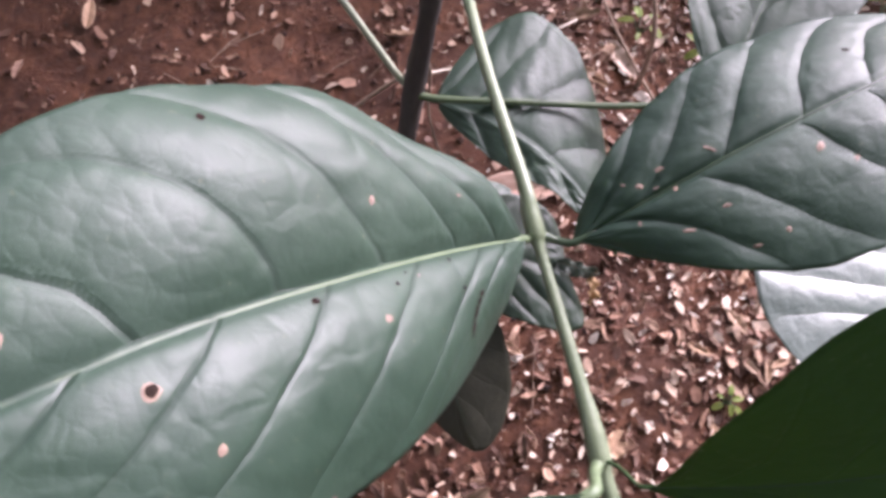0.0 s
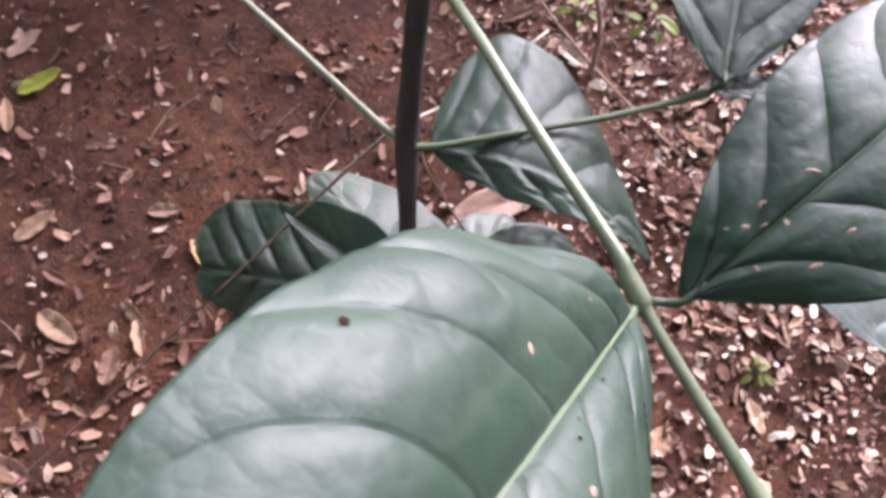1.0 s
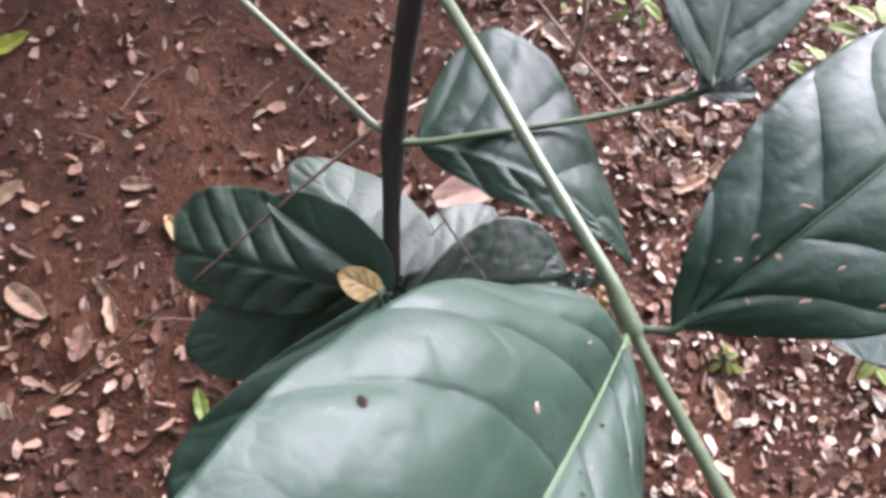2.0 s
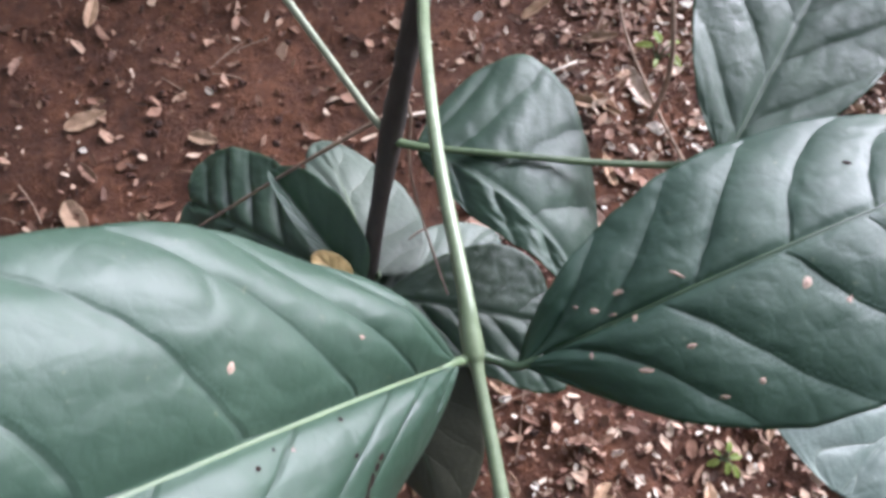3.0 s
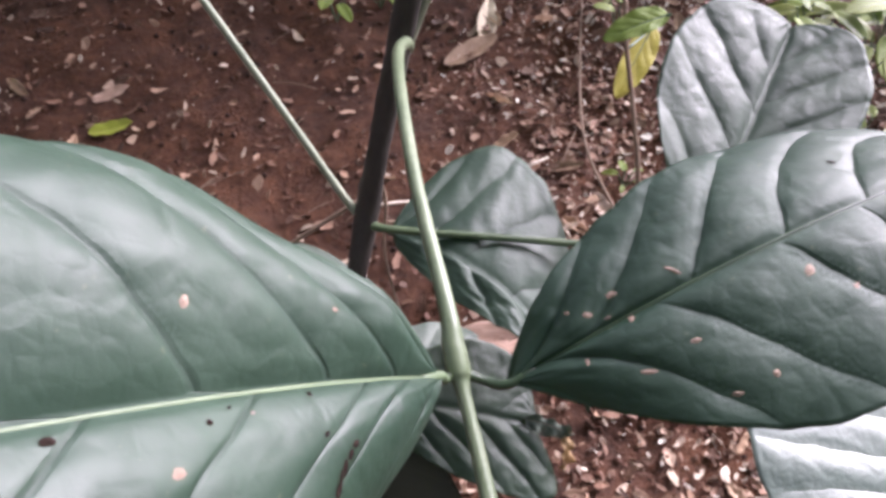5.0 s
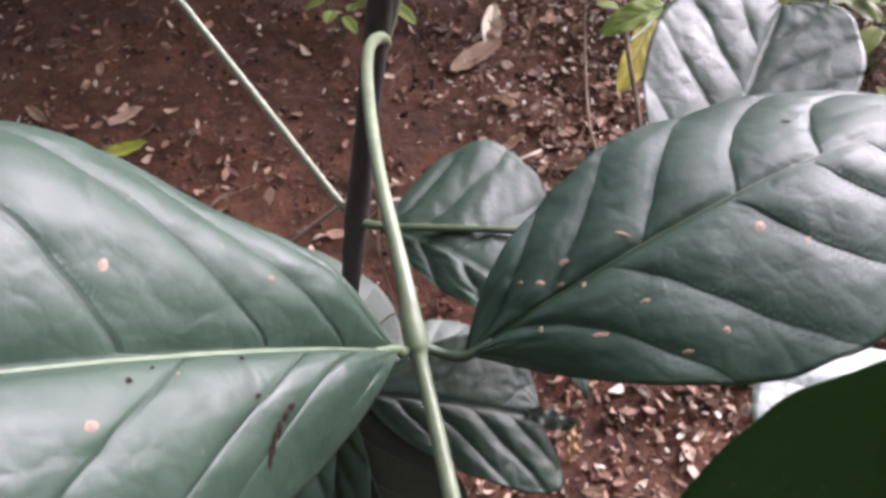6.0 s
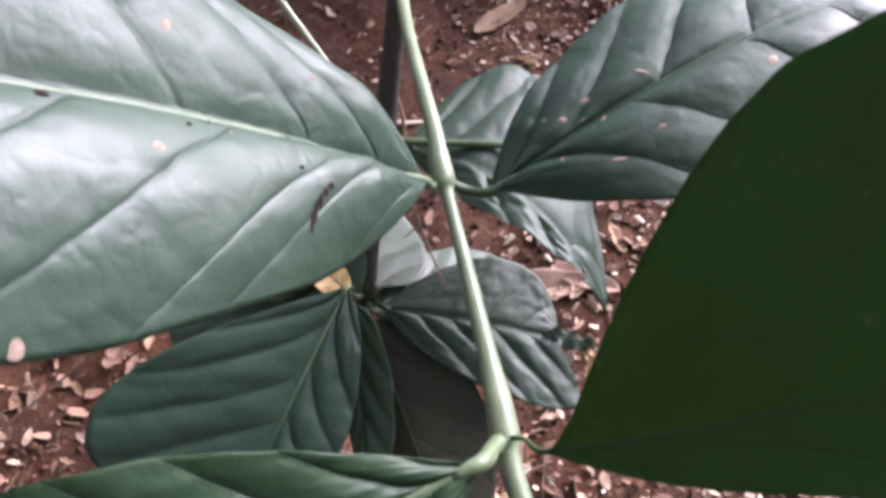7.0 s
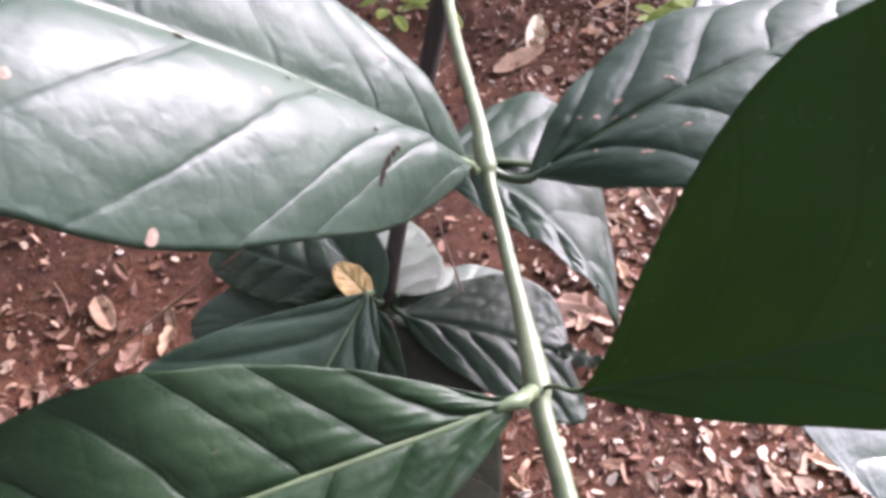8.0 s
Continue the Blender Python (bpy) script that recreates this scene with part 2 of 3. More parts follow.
def thing(name, at, label, category, group=""):
    return tagged(place(new(name), Matrix.Translation(at)), label, category, group)


def part(name, me, parent, m=None, label=""):
    return tagged(place(new(name, me), m or WORLD[parent], parent), label)


def glide(points, steps):
    """A smooth line through the points (Catmull-Rom), with a value carried along in the fourth place."""
    pts = [Vector(p) for p in points]
    pts = [pts[0] * 2 - pts[1], *pts, pts[-1] * 2 - pts[-2]]
    line = []
    for i in range(1, len(pts) - 2):
        a, b, c, d = pts[i - 1 : i + 3]
        for k in range(steps):
            s = k / steps
            line.append(0.5 * (2 * b + (c - a) * s + (2 * a - 5 * b + 4 * c - d) * s * s + (3 * b - a - 3 * c + d) * s**3))
    return line + [pts[-2]]


def tube(name, points, mat, origin=(0, 0, 0), steps=6, sides=10, rough=0.0):
    """A round stem through points of (x, y, z, radius), closed at both ends."""
    line = glide(points, steps)
    verts, faces, o = [], [], Vector(origin)
    side = None
    for i, p in enumerate(line):
        at = Vector(p[:3])
        ahead = (Vector(line[min(i + 1, len(line) - 1)][:3]) - Vector(line[max(i - 1, 0)][:3])).normalized()
        if side is None:
            side = ahead.orthogonal().normalized()
        side = (side - ahead * side.dot(ahead)).normalized()
        other = ahead.cross(side)
        for k in range(sides):
            w = 2 * math.pi * k / sides
            r = p[3] * (1 + rough * noise.noise(Vector((at.x * 260 + k * 3.1, at.y * 260, at.z * 140))))
            verts.append(at - o + (side * math.cos(w) + other * math.sin(w)) * r)
    n = len(line)
    for i in range(n - 1):
        for k in range(sides):
            a, b = i * sides + k, i * sides + (k + 1) % sides
            faces.append((a, b, b + sides, a + sides))
    faces.append(tuple(range(sides))[::-1])
    faces.append(tuple((n - 1) * sides + k for k in range(sides)))
    return mesh_of(name, verts, faces, mat)


def leaf_frame(base, tip, normal):
    a = (Vector(tip) - Vector(base)).normalized()
    n = Vector(normal)
    n = (n - a * n.dot(a)).normalized()
    s = n.cross(a)
    return Matrix(((a.x, s.x, n.x, base[0]), (a.y, s.y, n.y, base[1]), (a.z, s.z, n.z, base[2]), (0, 0, 0, 1)))


class Blade:
    """The surface of a leaf in its own frame: x from base to tip, y to its left, z along its normal."""

    def __init__(self, length, w, fold, bow, ends_l, ends_r, curl, quilt, ruffle, seed, tipdrop=0.0, shear=(0, 0), step=0.2, sweep=(0.38, 0.38), first=(0.1, 0.15), veins=None, relief=(1, 1), nod=0.0, swell=(0, 0)):
        self.veins, self.relief, self.nod, self.swell = veins, relief, nod, swell
        self.shear, self.step, self.sweep, self.first = shear, step, sweep, first
        self.length, self.w, self.fold, self.bow, self.curl, self.quilt, self.ruffle = length, w, fold, bow, curl, quilt, ruffle
        self.ends, self.seed, self.tipdrop = (ends_l, ends_r), seed, tipdrop

    def half(self, u, left):
        p, q = self.ends[0 if left else 1]
        top = p / (p + q)
        return self.w[0 if left else 1] * max(u, 0) ** p * max(1 - u, 0) ** q / (top**p * (1 - top) ** q)

    def phase(self, u, v):
        """Counts the side veins: a whole number on each of them."""
        a = abs(v)
        sw = self.sweep[0 if v >= 0 else 1]
        wob = 0.10 * noise.noise(Vector((u * 5.0, self.seed * 2.1, 3.0 * v))) * min(1, a * 3)
        if self.veins:
            at, side = u - sw * (0.7 * a + 0.45 * a * a), self.veins[0 if v >= 0 else 1]
            k = max(i for i in range(len(side) - 1) if i == 0 or at >= side[i])
            return k + 1 + (at - side[k]) / (side[k + 1] - side[k]) + 0.3 * wob
        return (u - self.first[0 if v >= 0 else 1] - sw * (a - 0.22 * a * a)) / self.step + 0.08 * math.sin(u * 9 + self.seed) + wob

    def spot(self, u, v):
        left = v >= 0
        a = abs(v)
        lateral = self.half(u, left) * a
        f = radians(self.fold[0 if left else 1])
        q = self.phase(u, v)
        f_ = q - math.floor(q)
        body = min(1.0, a * 5) * (1 - 0.6 * a * a) * min(1, 8 * (1 - u)) * min(1, 10 * u + 0.15)
        near = min(f_, 1 - f_)
        puff = self.quilt * self.relief[0 if left else 1] * (0.4 * (1 - math.exp(-((near / 0.07) ** 2))) + 0.72 * math.sin(math.pi * f_) - 0.6) * body
        groove = -0.6 * self.quilt * math.exp(-((a / 0.05) ** 2))
        wave = self.ruffle * a * a * math.sin(u * 19 + self.seed * 1.7 + (2 if left else 0)) + self.ruffle * 0.7 * a * math.sin(u * 7 + self.seed)
        z = lateral * math.sin(f) + self.curl * a * a * lateral + self.bow * 4 * u * (1 - u) - self.tipdrop * u**3 - self.nod * max(0.0, u - 0.62) ** 2 + self.swell[0 if left else 1] * 4 * a * (1 - a) * min(1, 7 * u) * min(1, 3 * (1 - u)) + puff + groove + wave + 0.22 * self.quilt * noise.noise(Vector((u * 17, v * 8, self.seed))) * min(1, a * 4)
        y = (lateral * math.cos(f)) * (1 if left else -1)
        ragged = 1 + 0.018 * noise.noise(Vector((u * 16, self.seed * 3.3, 5.0 if left else 0.0))) * a
        return Vector((self.length * u + lateral * self.shear[0 if left else 1], y * ragged, z))

    def mesh(self, name, mat, nu, nv):
        verts, uvs, faces = [], [], []
        row = 2 * nv + 1
        for i in range(nu + 1):
            u = 0.5 - 0.5 * math.cos(math.pi * (i / nu)) if nu < 40 else 0.004 + 0.992 * i / nu
            for j in range(-nv, nv + 1):
                v = j / nv
                verts.append(self.spot(u, v))
                uvs.append((self.phase(u, v), v))
        for i in range(nu):
            for j in range(2 * nv):
                k = i * row + j
                faces.append((k, k + row, k + row + 1, k + 1))
        return mesh_of(name, verts, faces, mat, True, uvs)


def scar_mesh(blade, u, v, r, mat, seed, long=1.0, lift=0.0):
    """A small chewed or healed patch that lies on the blade."""
    verts, faces, n = [], [], 11
    rings = (0.0, 0.55, 1.0)
    du, dv = r / blade.length, r / max(blade.half(u, v >= 0), 0.004)
    centre = blade.spot(u, v)
    for ring in rings:
        for k in range(n):
            w = 2 * math.pi * k / n
            rr = ring * (1 + 0.35 * noise.noise(Vector((math.cos(w) * 1.3 + seed * 7.7, math.sin(w) * 1.3, seed))))
            p = blade.spot(min(max(u + du * rr * math.cos(w) * long, 0.01), 0.99), v + dv * rr * math.sin(w) / long)
            verts.append(p + Vector((0, 0, 0.0003 + lift - 0.00025 * ring)))
    for g in range(len(rings) - 1):
        for k in range(n):
            a, b = g * n + k, g * n + (k + 1) % n
            faces.append((a, a + n, b + n, b))
    return mesh_of("scar", verts, faces, mat)


def leaf(parent, base, tip, normal, w, fold=(0, 0), bow=0.0, mat=None, ends=((0.5, 0.6), (0.5, 0.6)), curl=0.0, quilt=0.0016, ruffle=0.001,
         seed=1, fine=(46, 12), rib=0.0011, rib_mat=None, stalk=None, scars=(), label="", tipdrop=0.0, shear=(0, 0), step=0.2, sweep=(0.38, 0.38), first=(0.1, 0.15), veins=None, relief=(1, 1), nod=0.0, swell=(0, 0)):
    """A leaf with its midrib, its stalk (from the point given) and the marks on it, as a part of a plant."""
    mat, rib_mat = mat or leaf_green, rib_mat or midrib_green
    length = (Vector(tip) - Vector(base)).length
    blade = Blade(length, w, fold, bow, ends[0], ends[1], curl, quilt, ruffle, seed, tipdrop, shear, step, sweep, first, veins, relief, nod, swell)
    m = leaf_frame(base, tip, normal)
    ob = part("leaf", blade.mesh("leaf", mat, *fine), parent, m, label)
    solid = ob.modifiers.new("thickness", "SOLIDIFY")
    solid.thickness, solid.offset = 0.0002, -1
    line = [(*(blade.spot(k / 12, 0.0) + Vector((0, 0, -rib * 0.25))), rib * (1 - 0.85 * k / 12)) for k in range(13)]
    part("midrib", tube("midrib", line, rib_mat, steps=2, sides=7), ob, m)
    if stalk:
        inv = m.inverted()
        a, b = inv @ Vector(stalk), Vector((0, 0, 0))
        mid = (a + b) / 2 + Vector((0, 0, -0.002))
        r = rib * 1.35
        part("leaf_stalk", tube("leaf_stalk", [(*a, r * 1.2), (*mid, r), (*b, r), (*blade.spot(0.05, 0.0), rib * 0.9)], rib_mat, steps=4, sides=8), ob, m)
    for i, (x, y, r, dark, long) in enumerate(scars):
        u = x / length
        v = y / max(blade.half(u, y >= 0), 0.003)
        part("scar", scar_mesh(blade, u, max(-0.97, min(0.97, v)), r, scar_dark if dark else scar_tan, seed + i * 1.37, long, 0.0002 * dark), ob, m, "dark insect hole" if dark else "pale healed scar")
    return ob


# ---- ground ----
def height(x, y):
    p = Vector((x * 3.1, y * 3.1, 0.3))
    h = 0.020 * noise.noise(p) + 0.010 * noise.noise(p * 3.3) + 0.005 * noise.noise(p * 9.0) + 0.0022 * noise.noise(p * 26.0)
    return h * (1 if abs(x) < 3 and abs(y) < 3 else 1.5)


def ground_sheet():
    """One sheet of red soil: fine near the shrub, coarse to the horizon."""
    def lines(centre):
        near = [centre - 0.8 + 0.008 * i for i in range(201)]
        far, step, x = [], 0.02, 0.8
        while x < 900:
            step *= 1.28
            x += step
            far.append(x)
        return [centre - f for f in reversed(far)] + near + [centre + f for f in far]
    xs, ys = lines(0.0), lines(0.4)
    verts = [(x, y, height(x, y)) for y in ys for x in xs]
    n = len(xs)
    faces = [(j * n + i, j * n + i + 1, (j + 1) * n + i + 1, (j + 1) * n + i) for j in range(len(ys) - 1) for i in range(n - 1)]
    return mesh_of("ground", verts, faces, red_soil)


tagged(new("ground", ground_sheet()), "uneven red-brown soil strewn with dry litter", "ground", kind="structure")

# ---- the coffee shrub ----
ROOT = (-0.05, 0.125, 0.0)
shrub = thing("coffee_shrub", ROOT, "young coffee shrub with large glossy green leaves on a dark stem", "shrub")

TRUNK_NODE = (-0.0395, 0.171, 0.254)
FORK = (-0.0265, 0.2245, 0.330)
part("trunk", tube("trunk", [(-0.052, 0.125, -0.02, 0.0066), (-0.051, 0.138, 0.10, 0.0062), (-0.046, 0.155, 0.19, 0.006), (*TRUNK_NODE, 0.0056), (-0.033, 0.199, 0.294, 0.005),
     (*FORK, 0.0064), (-0.0205, 0.236, 0.366, 0.0054), (-0.0125, 0.249, 0.408, 0.0056), (-0.0035, 0.260, 0.455, 0.0058), (0.0075, 0.272, 0.51, 0.0060), (0.020, 0.286, 0.575, 0.0060)],
     bark_dark, ROOT, 6, 14, 0.12), shrub, label="dark brown woody stem")

NODE_ONE, NODE_TWO = (0.0184, 0.0811, 0.4625), (0.0353, 0.0122, 0.4577)
part("side_branch", tube("side_branch", [(-0.0080, 0.258, 0.412, 0.0028), (-0.0064, 0.2540, 0.4190, 0.0029), (-0.0070, 0.2435, 0.4290, 0.0026), (-0.0078, 0.2204, 0.4430, 0.0024), (-0.0039, 0.1842, 0.4572, 0.0022), (0.0040, 0.140, 0.464, 0.0021),
     (0.0145, 0.098, 0.466, 0.0023), (0.0165, 0.088, 0.4645, 0.0030), (*NODE_ONE, 0.0031), (0.0196, 0.0765, 0.4615, 0.0019), (0.0235, 0.062, 0.460, 0.0019), (0.0305, 0.034, 0.459, 0.0023), (0.0335, 0.021, 0.4585, 0.0031), (*NODE_TWO, 0.0034),
     (0.0365, 0.0065, 0.457, 0.0026), (0.043, -0.015, 0.455, 0.0026), (0.055, -0.06, 0.450, 0.0026)], stem_green, ROOT, 6, 14, 0.03), shrub, label="smooth green side branch")

part("twig", tube("twig", [(-0.026, 0.226, 0.33, 0.0024), (-0.034, 0.2285, 0.334, 0.0021), (-0.060, 0.248, 0.366, 0.0019), (-0.0875, 0.269, 0.399, 0.0018), (-0.145, 0.312, 0.468, 0.0017), (-0.20, 0.353, 0.534, 0.0015)], stem_pale, ROOT, 5, 10, 0.04), shrub, label="pale green upright twig")
TWIG_END = (0.1400, 0.2238, 0.3230)
part("twig", tube("twig", [(-0.0265, 0.2215, 0.3300, 0.0027), (-0.012, 0.2185, 0.3300, 0.0021), (0.030, 0.2175, 0.3298, 0.0019), (0.055, 0.2176, 0.3285, 0.0019), (0.080, 0.2187, 0.3262, 0.0019), (0.118, 0.2218, 0.3230, 0.0021), (*TWIG_END, 0.0027), (0.1440, 0.2241, 0.3232, 0.0018)], stem_dark, ROOT, 5, 10, 0.05), shrub, label="thin dark green twig")

part("shoot", tube("shoot", [(-0.010, 0.2535, 0.408, 0.0019), (-0.004, 0.258, 0.424, 0.0020), (0.004, 0.264, 0.448, 0.0020), (0.016, 0.276, 0.492, 0.0018), (0.030, 0.290, 0.545, 0.0015)], stem_pale, ROOT, 5, 10, 0.06), shrub, label="thin grey shoot beside the stem")

# leaves on the side branch
leaf(shrub, (0.0138, 0.0773, 0.4670), (-0.0939, -0.0062, 0.5870), (0.599, 0.438, 0.670), (0.0426, 0.0457), (-29.2, 18.0), 0.0089, ends=((0.82, 0.61), (0.75, 0.38)), shear=(0.09, -0.33), tipdrop=-0.0019, quilt=0.0013, sweep=(0.264, 0.293), veins=((-0.1, 0.08, 0.17, 0.335, 0.50, 0.65, 0.78, 0.9, 1.0), (-0.05, 0.11, 0.235, 0.40, 0.565, 0.73, 0.86, 1.0)), relief=(0.5, 1.1), nod=0.11, swell=(0.0067, 0.0068), ruffle=0.0013,
     seed=3, fine=(190, 44), rib=0.0010, stalk=NODE_ONE, label="large glossy leaf dotted with small insect holes",
     scars=[(0.0791, -0.0120, 0.0009, 0, 1.0), (0.0446, -0.0102, 0.0006, 0, 1.4), (0.0508, 0.0035, 0.0006, 1, 1.0), (0.0501, 0.0127, 0.0006, 1, 1.2), (0.0973, 0.0041, 0.0009, 1, 1.2), (0.0807, 0.0138, 0.0011, 0, 1.1), (0.1206, -0.0344, 0.0010, 1, 1.0), (0.1333, 0.0094, 0.0016, 0, 1.0), (0.1333, 0.0094, 0.0012, 1, 1.0), (0.1555, -0.0277, 0.0010, 0, 1.2), (0.1556, -0.0278, 0.0006, 1, 1.2), (0.1530, -0.0075, 0.0010, 0, 0.8), (0.1250, 0.0240, 0.0009, 0, 1.0), (0.1006, 0.0510, 0.0011, 0, 1.0),
            (0.0480, 0.0228, 0.0010, 1, 0.55), (0.0472, 0.0209, 0.0010, 1, 0.6), (0.0460, 0.0188, 0.0010, 1, 0.8), (0.0444, 0.0169, 0.0009, 1, 1.1), (0.0428, 0.0154, 0.0008, 1, 1.3), (0.0735, 0.0062, 0.0006, 1, 1.0), (0.0688, 0.0037, 0.0004, 1, 1.0), (0.0646, 0.0055, 0.0004, 0, 1.0)])
leaf(shrub, (0.0306, 0.0785, 0.4615), (0.1736, 0.1479, 0.4936), (-0.351, -0.259, 0.900), (0.0356, 0.0443), (-15.0, -4.3), 0.0150, ends=((0.88, 0.46), (1.12, 0.72)), shear=(-0.69, -0.47), tipdrop=0.0128, swell=(0.0006, 0.0021), quilt=0.0018, sweep=(0.33, 0.32), veins=((-0.30, -0.05, 0.14, 0.31, 0.47, 0.62, 0.79, 1.0), (-0.21, 0.06, 0.25, 0.453, 0.60, 0.70, 0.82, 1.0)), relief=(1.0, 0.9), ruffle=0.0013,
     mat=leaf_dark, seed=5, fine=(120, 32), rib=0.0010, rib_mat=midrib_faint, stalk=NODE_ONE, label="dark glossy leaf with pale healed scars",
     scars=[(0.0799, -0.0104, 0.0014, 0, 1.0), (0.0368, -0.0146, 0.0012, 0, 2.0), (0.0511, 0.0048, 0.0011, 0, 0.6), (0.0487, -0.0134, 0.0009, 0, 1.6), (0.0671, -0.0277, 0.0009, 0, 1.0), (0.0573, -0.0280, 0.0009, 0, 1.6), (0.0218, -0.0056, 0.0007, 0, 0.7), (0.0283, 0.0050, 0.001, 0, 1.0), (0.0374, 0.0070, 0.0011, 0, 1.4), (0.0340, -0.0010, 0.0009, 0, 0.8), (0.0912, -0.0180, 0.001, 0, 1.0), (0.114, 0.0152, 0.0009, 1, 1.0), (0.0263, 0.0080, 0.0006, 0, 1.0), (0.0302, 0.0020, 0.0006, 0, 1.3)])
leaf(shrub, (0.0418, 0.0039, 0.4742), (0.1629, 0.0297, 0.5342), (0.106, -0.759, 0.642), (0.0556, 0.0343), (5.8, 16.7), 0.0115, ends=((1.34, 0.86), (0.85, 0.16)), shear=(-0.23, 0.47), tipdrop=-0.0062, quilt=0.0004, ruffle=0.0008,
     mat=leaf_shade, seed=7, fine=(70, 20), rib=0.0004, rib_mat=midrib_shade, stalk=NODE_TWO, label="broad dark green leaf in shade")
leaf(shrub, (0.0305, 0.0027, 0.4701), (-0.0859, -0.0613, 0.4818), (0.354, -0.289, 0.889), (0.0287, 0.0295), (4, 14), 0.0034, ends=((0.83, 0.52), (1.12, 0.58)), shear=(0.15, -0.19), tipdrop=0.0033, quilt=0.0014, sweep=(0.13, 0.19), veins=((-0.08, 0.06, 0.19, 0.32, 0.46, 0.6, 0.75, 0.9, 1.0), (-0.08, 0.08, 0.23, 0.365, 0.51, 0.65, 0.8, 0.92, 1.0)), ruffle=0.0010,
     mat=leaf_fresh, seed=9, fine=(120, 32), rib=0.0014, stalk=NODE_TWO, label="deep green leaf with a light midrib")

# leaves on the upper fork
leaf(shrub, (-0.0141, 0.2262, 0.3187), (0.0954, 0.1455, 0.2978), (0.253, 0.181, 0.950), (0.0772, 0.0180), (10.9, -21.8), 0.0192, ends=((0.73, 0.85), (0.47, 1.0)), shear=(-0.50, 1.30), tipdrop=0.0113, step=0.21, sweep=(0.45, 0.05), quilt=0.0042, relief=(0.75, 1), seed=11, fine=(80, 22), rib_mat=midrib_faint, stalk=FORK, label="drooping leaf with deep vein furrows")
leaf(shrub, (0.1457, 0.2209, 0.334), (0.2128, 0.3593, 0.3617), (-0.023, -0.292, 0.956), (0.0625, 0.0524), (18, 13), -0.0011, ends=((0.52, 0.55), (0.49, 0.49)), shear=(0.25, 0.58), tipdrop=0.0022, step=0.22, sweep=(0.25, 0.2), quilt=0.0026, seed=13, fine=(80, 22), rib_mat=midrib_faint, stalk=TWIG_END, label="large grey-green leaf at the twig's end")
leaf(shrub, (0.1425, 0.2238, 0.3235), (0.179, 0.2215, 0.3185), (0.161, 0.116, 0.98), (0.015, 0.009), (18, 18), 0.0, quilt=0.0008, seed=15, rib=0.0007, rib_mat=midrib_faint, label="small curled leaf at the twig's end")

# the whorl of leaves low on the stem
leaf(shrub, (-0.0281, 0.1596, 0.2561), (0.0734, 0.1585, 0.2279), (0.237, -0.188, 0.953), (0.0432, 0.0430), (-5, -5), 0.0047, ends=((0.80, 0.72), (0.50, 0.20)), shear=(0.30, 0.62), tipdrop=0.0006, step=0.21, sweep=(0.25, 0.3), quilt=0.0034, relief=(0.2, 1), seed=17, fine=(80, 22), rib_mat=midrib_faint, stalk=TRUNK_NODE, label="furrowed grey-green leaf with a torn edge")
leaf(shrub, (-0.0484, 0.1617, 0.27), (-0.1654, 0.2225, 0.2314), (-0.273, -0.215, 0.938), (0.0267, 0.0473), (-12, -9), 0.0078, ends=((0.50, 0.40), (0.36, 0.42)), shear=(0.35, 0.64), tipdrop=0.0020, step=0.17, sweep=(0.12, 0.12), quilt=0.0042, ruffle=0.002, seed=19, fine=(80, 22), rib_mat=midrib_faint, stalk=TRUNK_NODE, label="crumpled leaf with deep furrows")
leaf(shrub, (-0.0417, 0.1589, 0.268), (-0.0997, 0.2209, 0.285), (0.221, -0.06, 0.973), (0.010, 0.026), (30, 40), 0.0, shear=(0.5, 0.04), seed=21, quilt=0.0012, rib_mat=midrib_faint, stalk=TRUNK_NODE, label="narrow dark leaf arching over another")
leaf(shrub, (-0.0323, 0.1704, 0.26), (-0.0807, 0.2687, 0.24), (0.028, 0.213, 0.977), (0.022, 0.042), (-12, -12), 0.0, shear=(0.8, -0.29), mat=pale_sheen, seed=23, quilt=0.0016, stalk=TRUNK_NODE, label="leaf behind the stem, pale sky sheen put into its colour")
leaf(shrub, (-0.0346, 0.1590, 0.252), (0.040, 0.216, 0.220), (0.30, -0.04, 0.95), (0.028, 0.021), (-14, -20), 0.0, shear=(0.29, 0.33), mat=pale_sheen, seed=25, quilt=0.0016, stalk=TRUNK_NODE, label="small leaf beside the stem, pale sky sheen put into its colour")
leaf(shrub, (-0.0514, 0.1640, 0.25), (-0.1700, 0.1628, 0.2150), (-0.40, -0.25, 0.87), (0.034, 0.036), (-10, -10), 0.004, seed=27, quilt=0.0014, rib_mat=midrib_faint, stalk=TRUNK_NODE, label="dark leaf under the crumpled one")
leaf(shrub, (-0.0464, 0.1603, 0.275), (-0.1017, 0.0429, 0.2187), (0.102, -0.505, 0.857), (0.0355, 0.0906), (-7, 3), 0.0055, ends=((0.71, 0.52), (0.99, 0.62)), shear=(0.08, 0.30), tipdrop=-0.0004, mat=leaf_dark, quilt=0.0030, fine=(80, 22), stalk=TRUNK_NODE, label="dark green leaf folded along its midrib")
leaf(shrub, (-0.0448, 0.158, 0.262), (-0.0332, 0.0639, 0.2), (-0.347, -0.546, 0.763), (0.021, 0.010), (-5, -5), 0.0, seed=31, quilt=0.0020, stalk=TRUNK_NODE, rib_mat=midrib_faint, label="narrow dark leaf hanging down")
leaf(shrub, (-0.0378, 0.154, 0.25), (0.0177, 0.0439, 0.18), (-0.117, -0.574, 0.81), (0.045, 0.031), (-17, -17), 0.0, shear=(0.13, -0.11), mat=leaf_olive_shade, seed=33, quilt=0.0008, rib_mat=midrib_faint, stalk=TRUNK_NODE, label="dull olive-brown leaf underside, its shadow put into the colour")
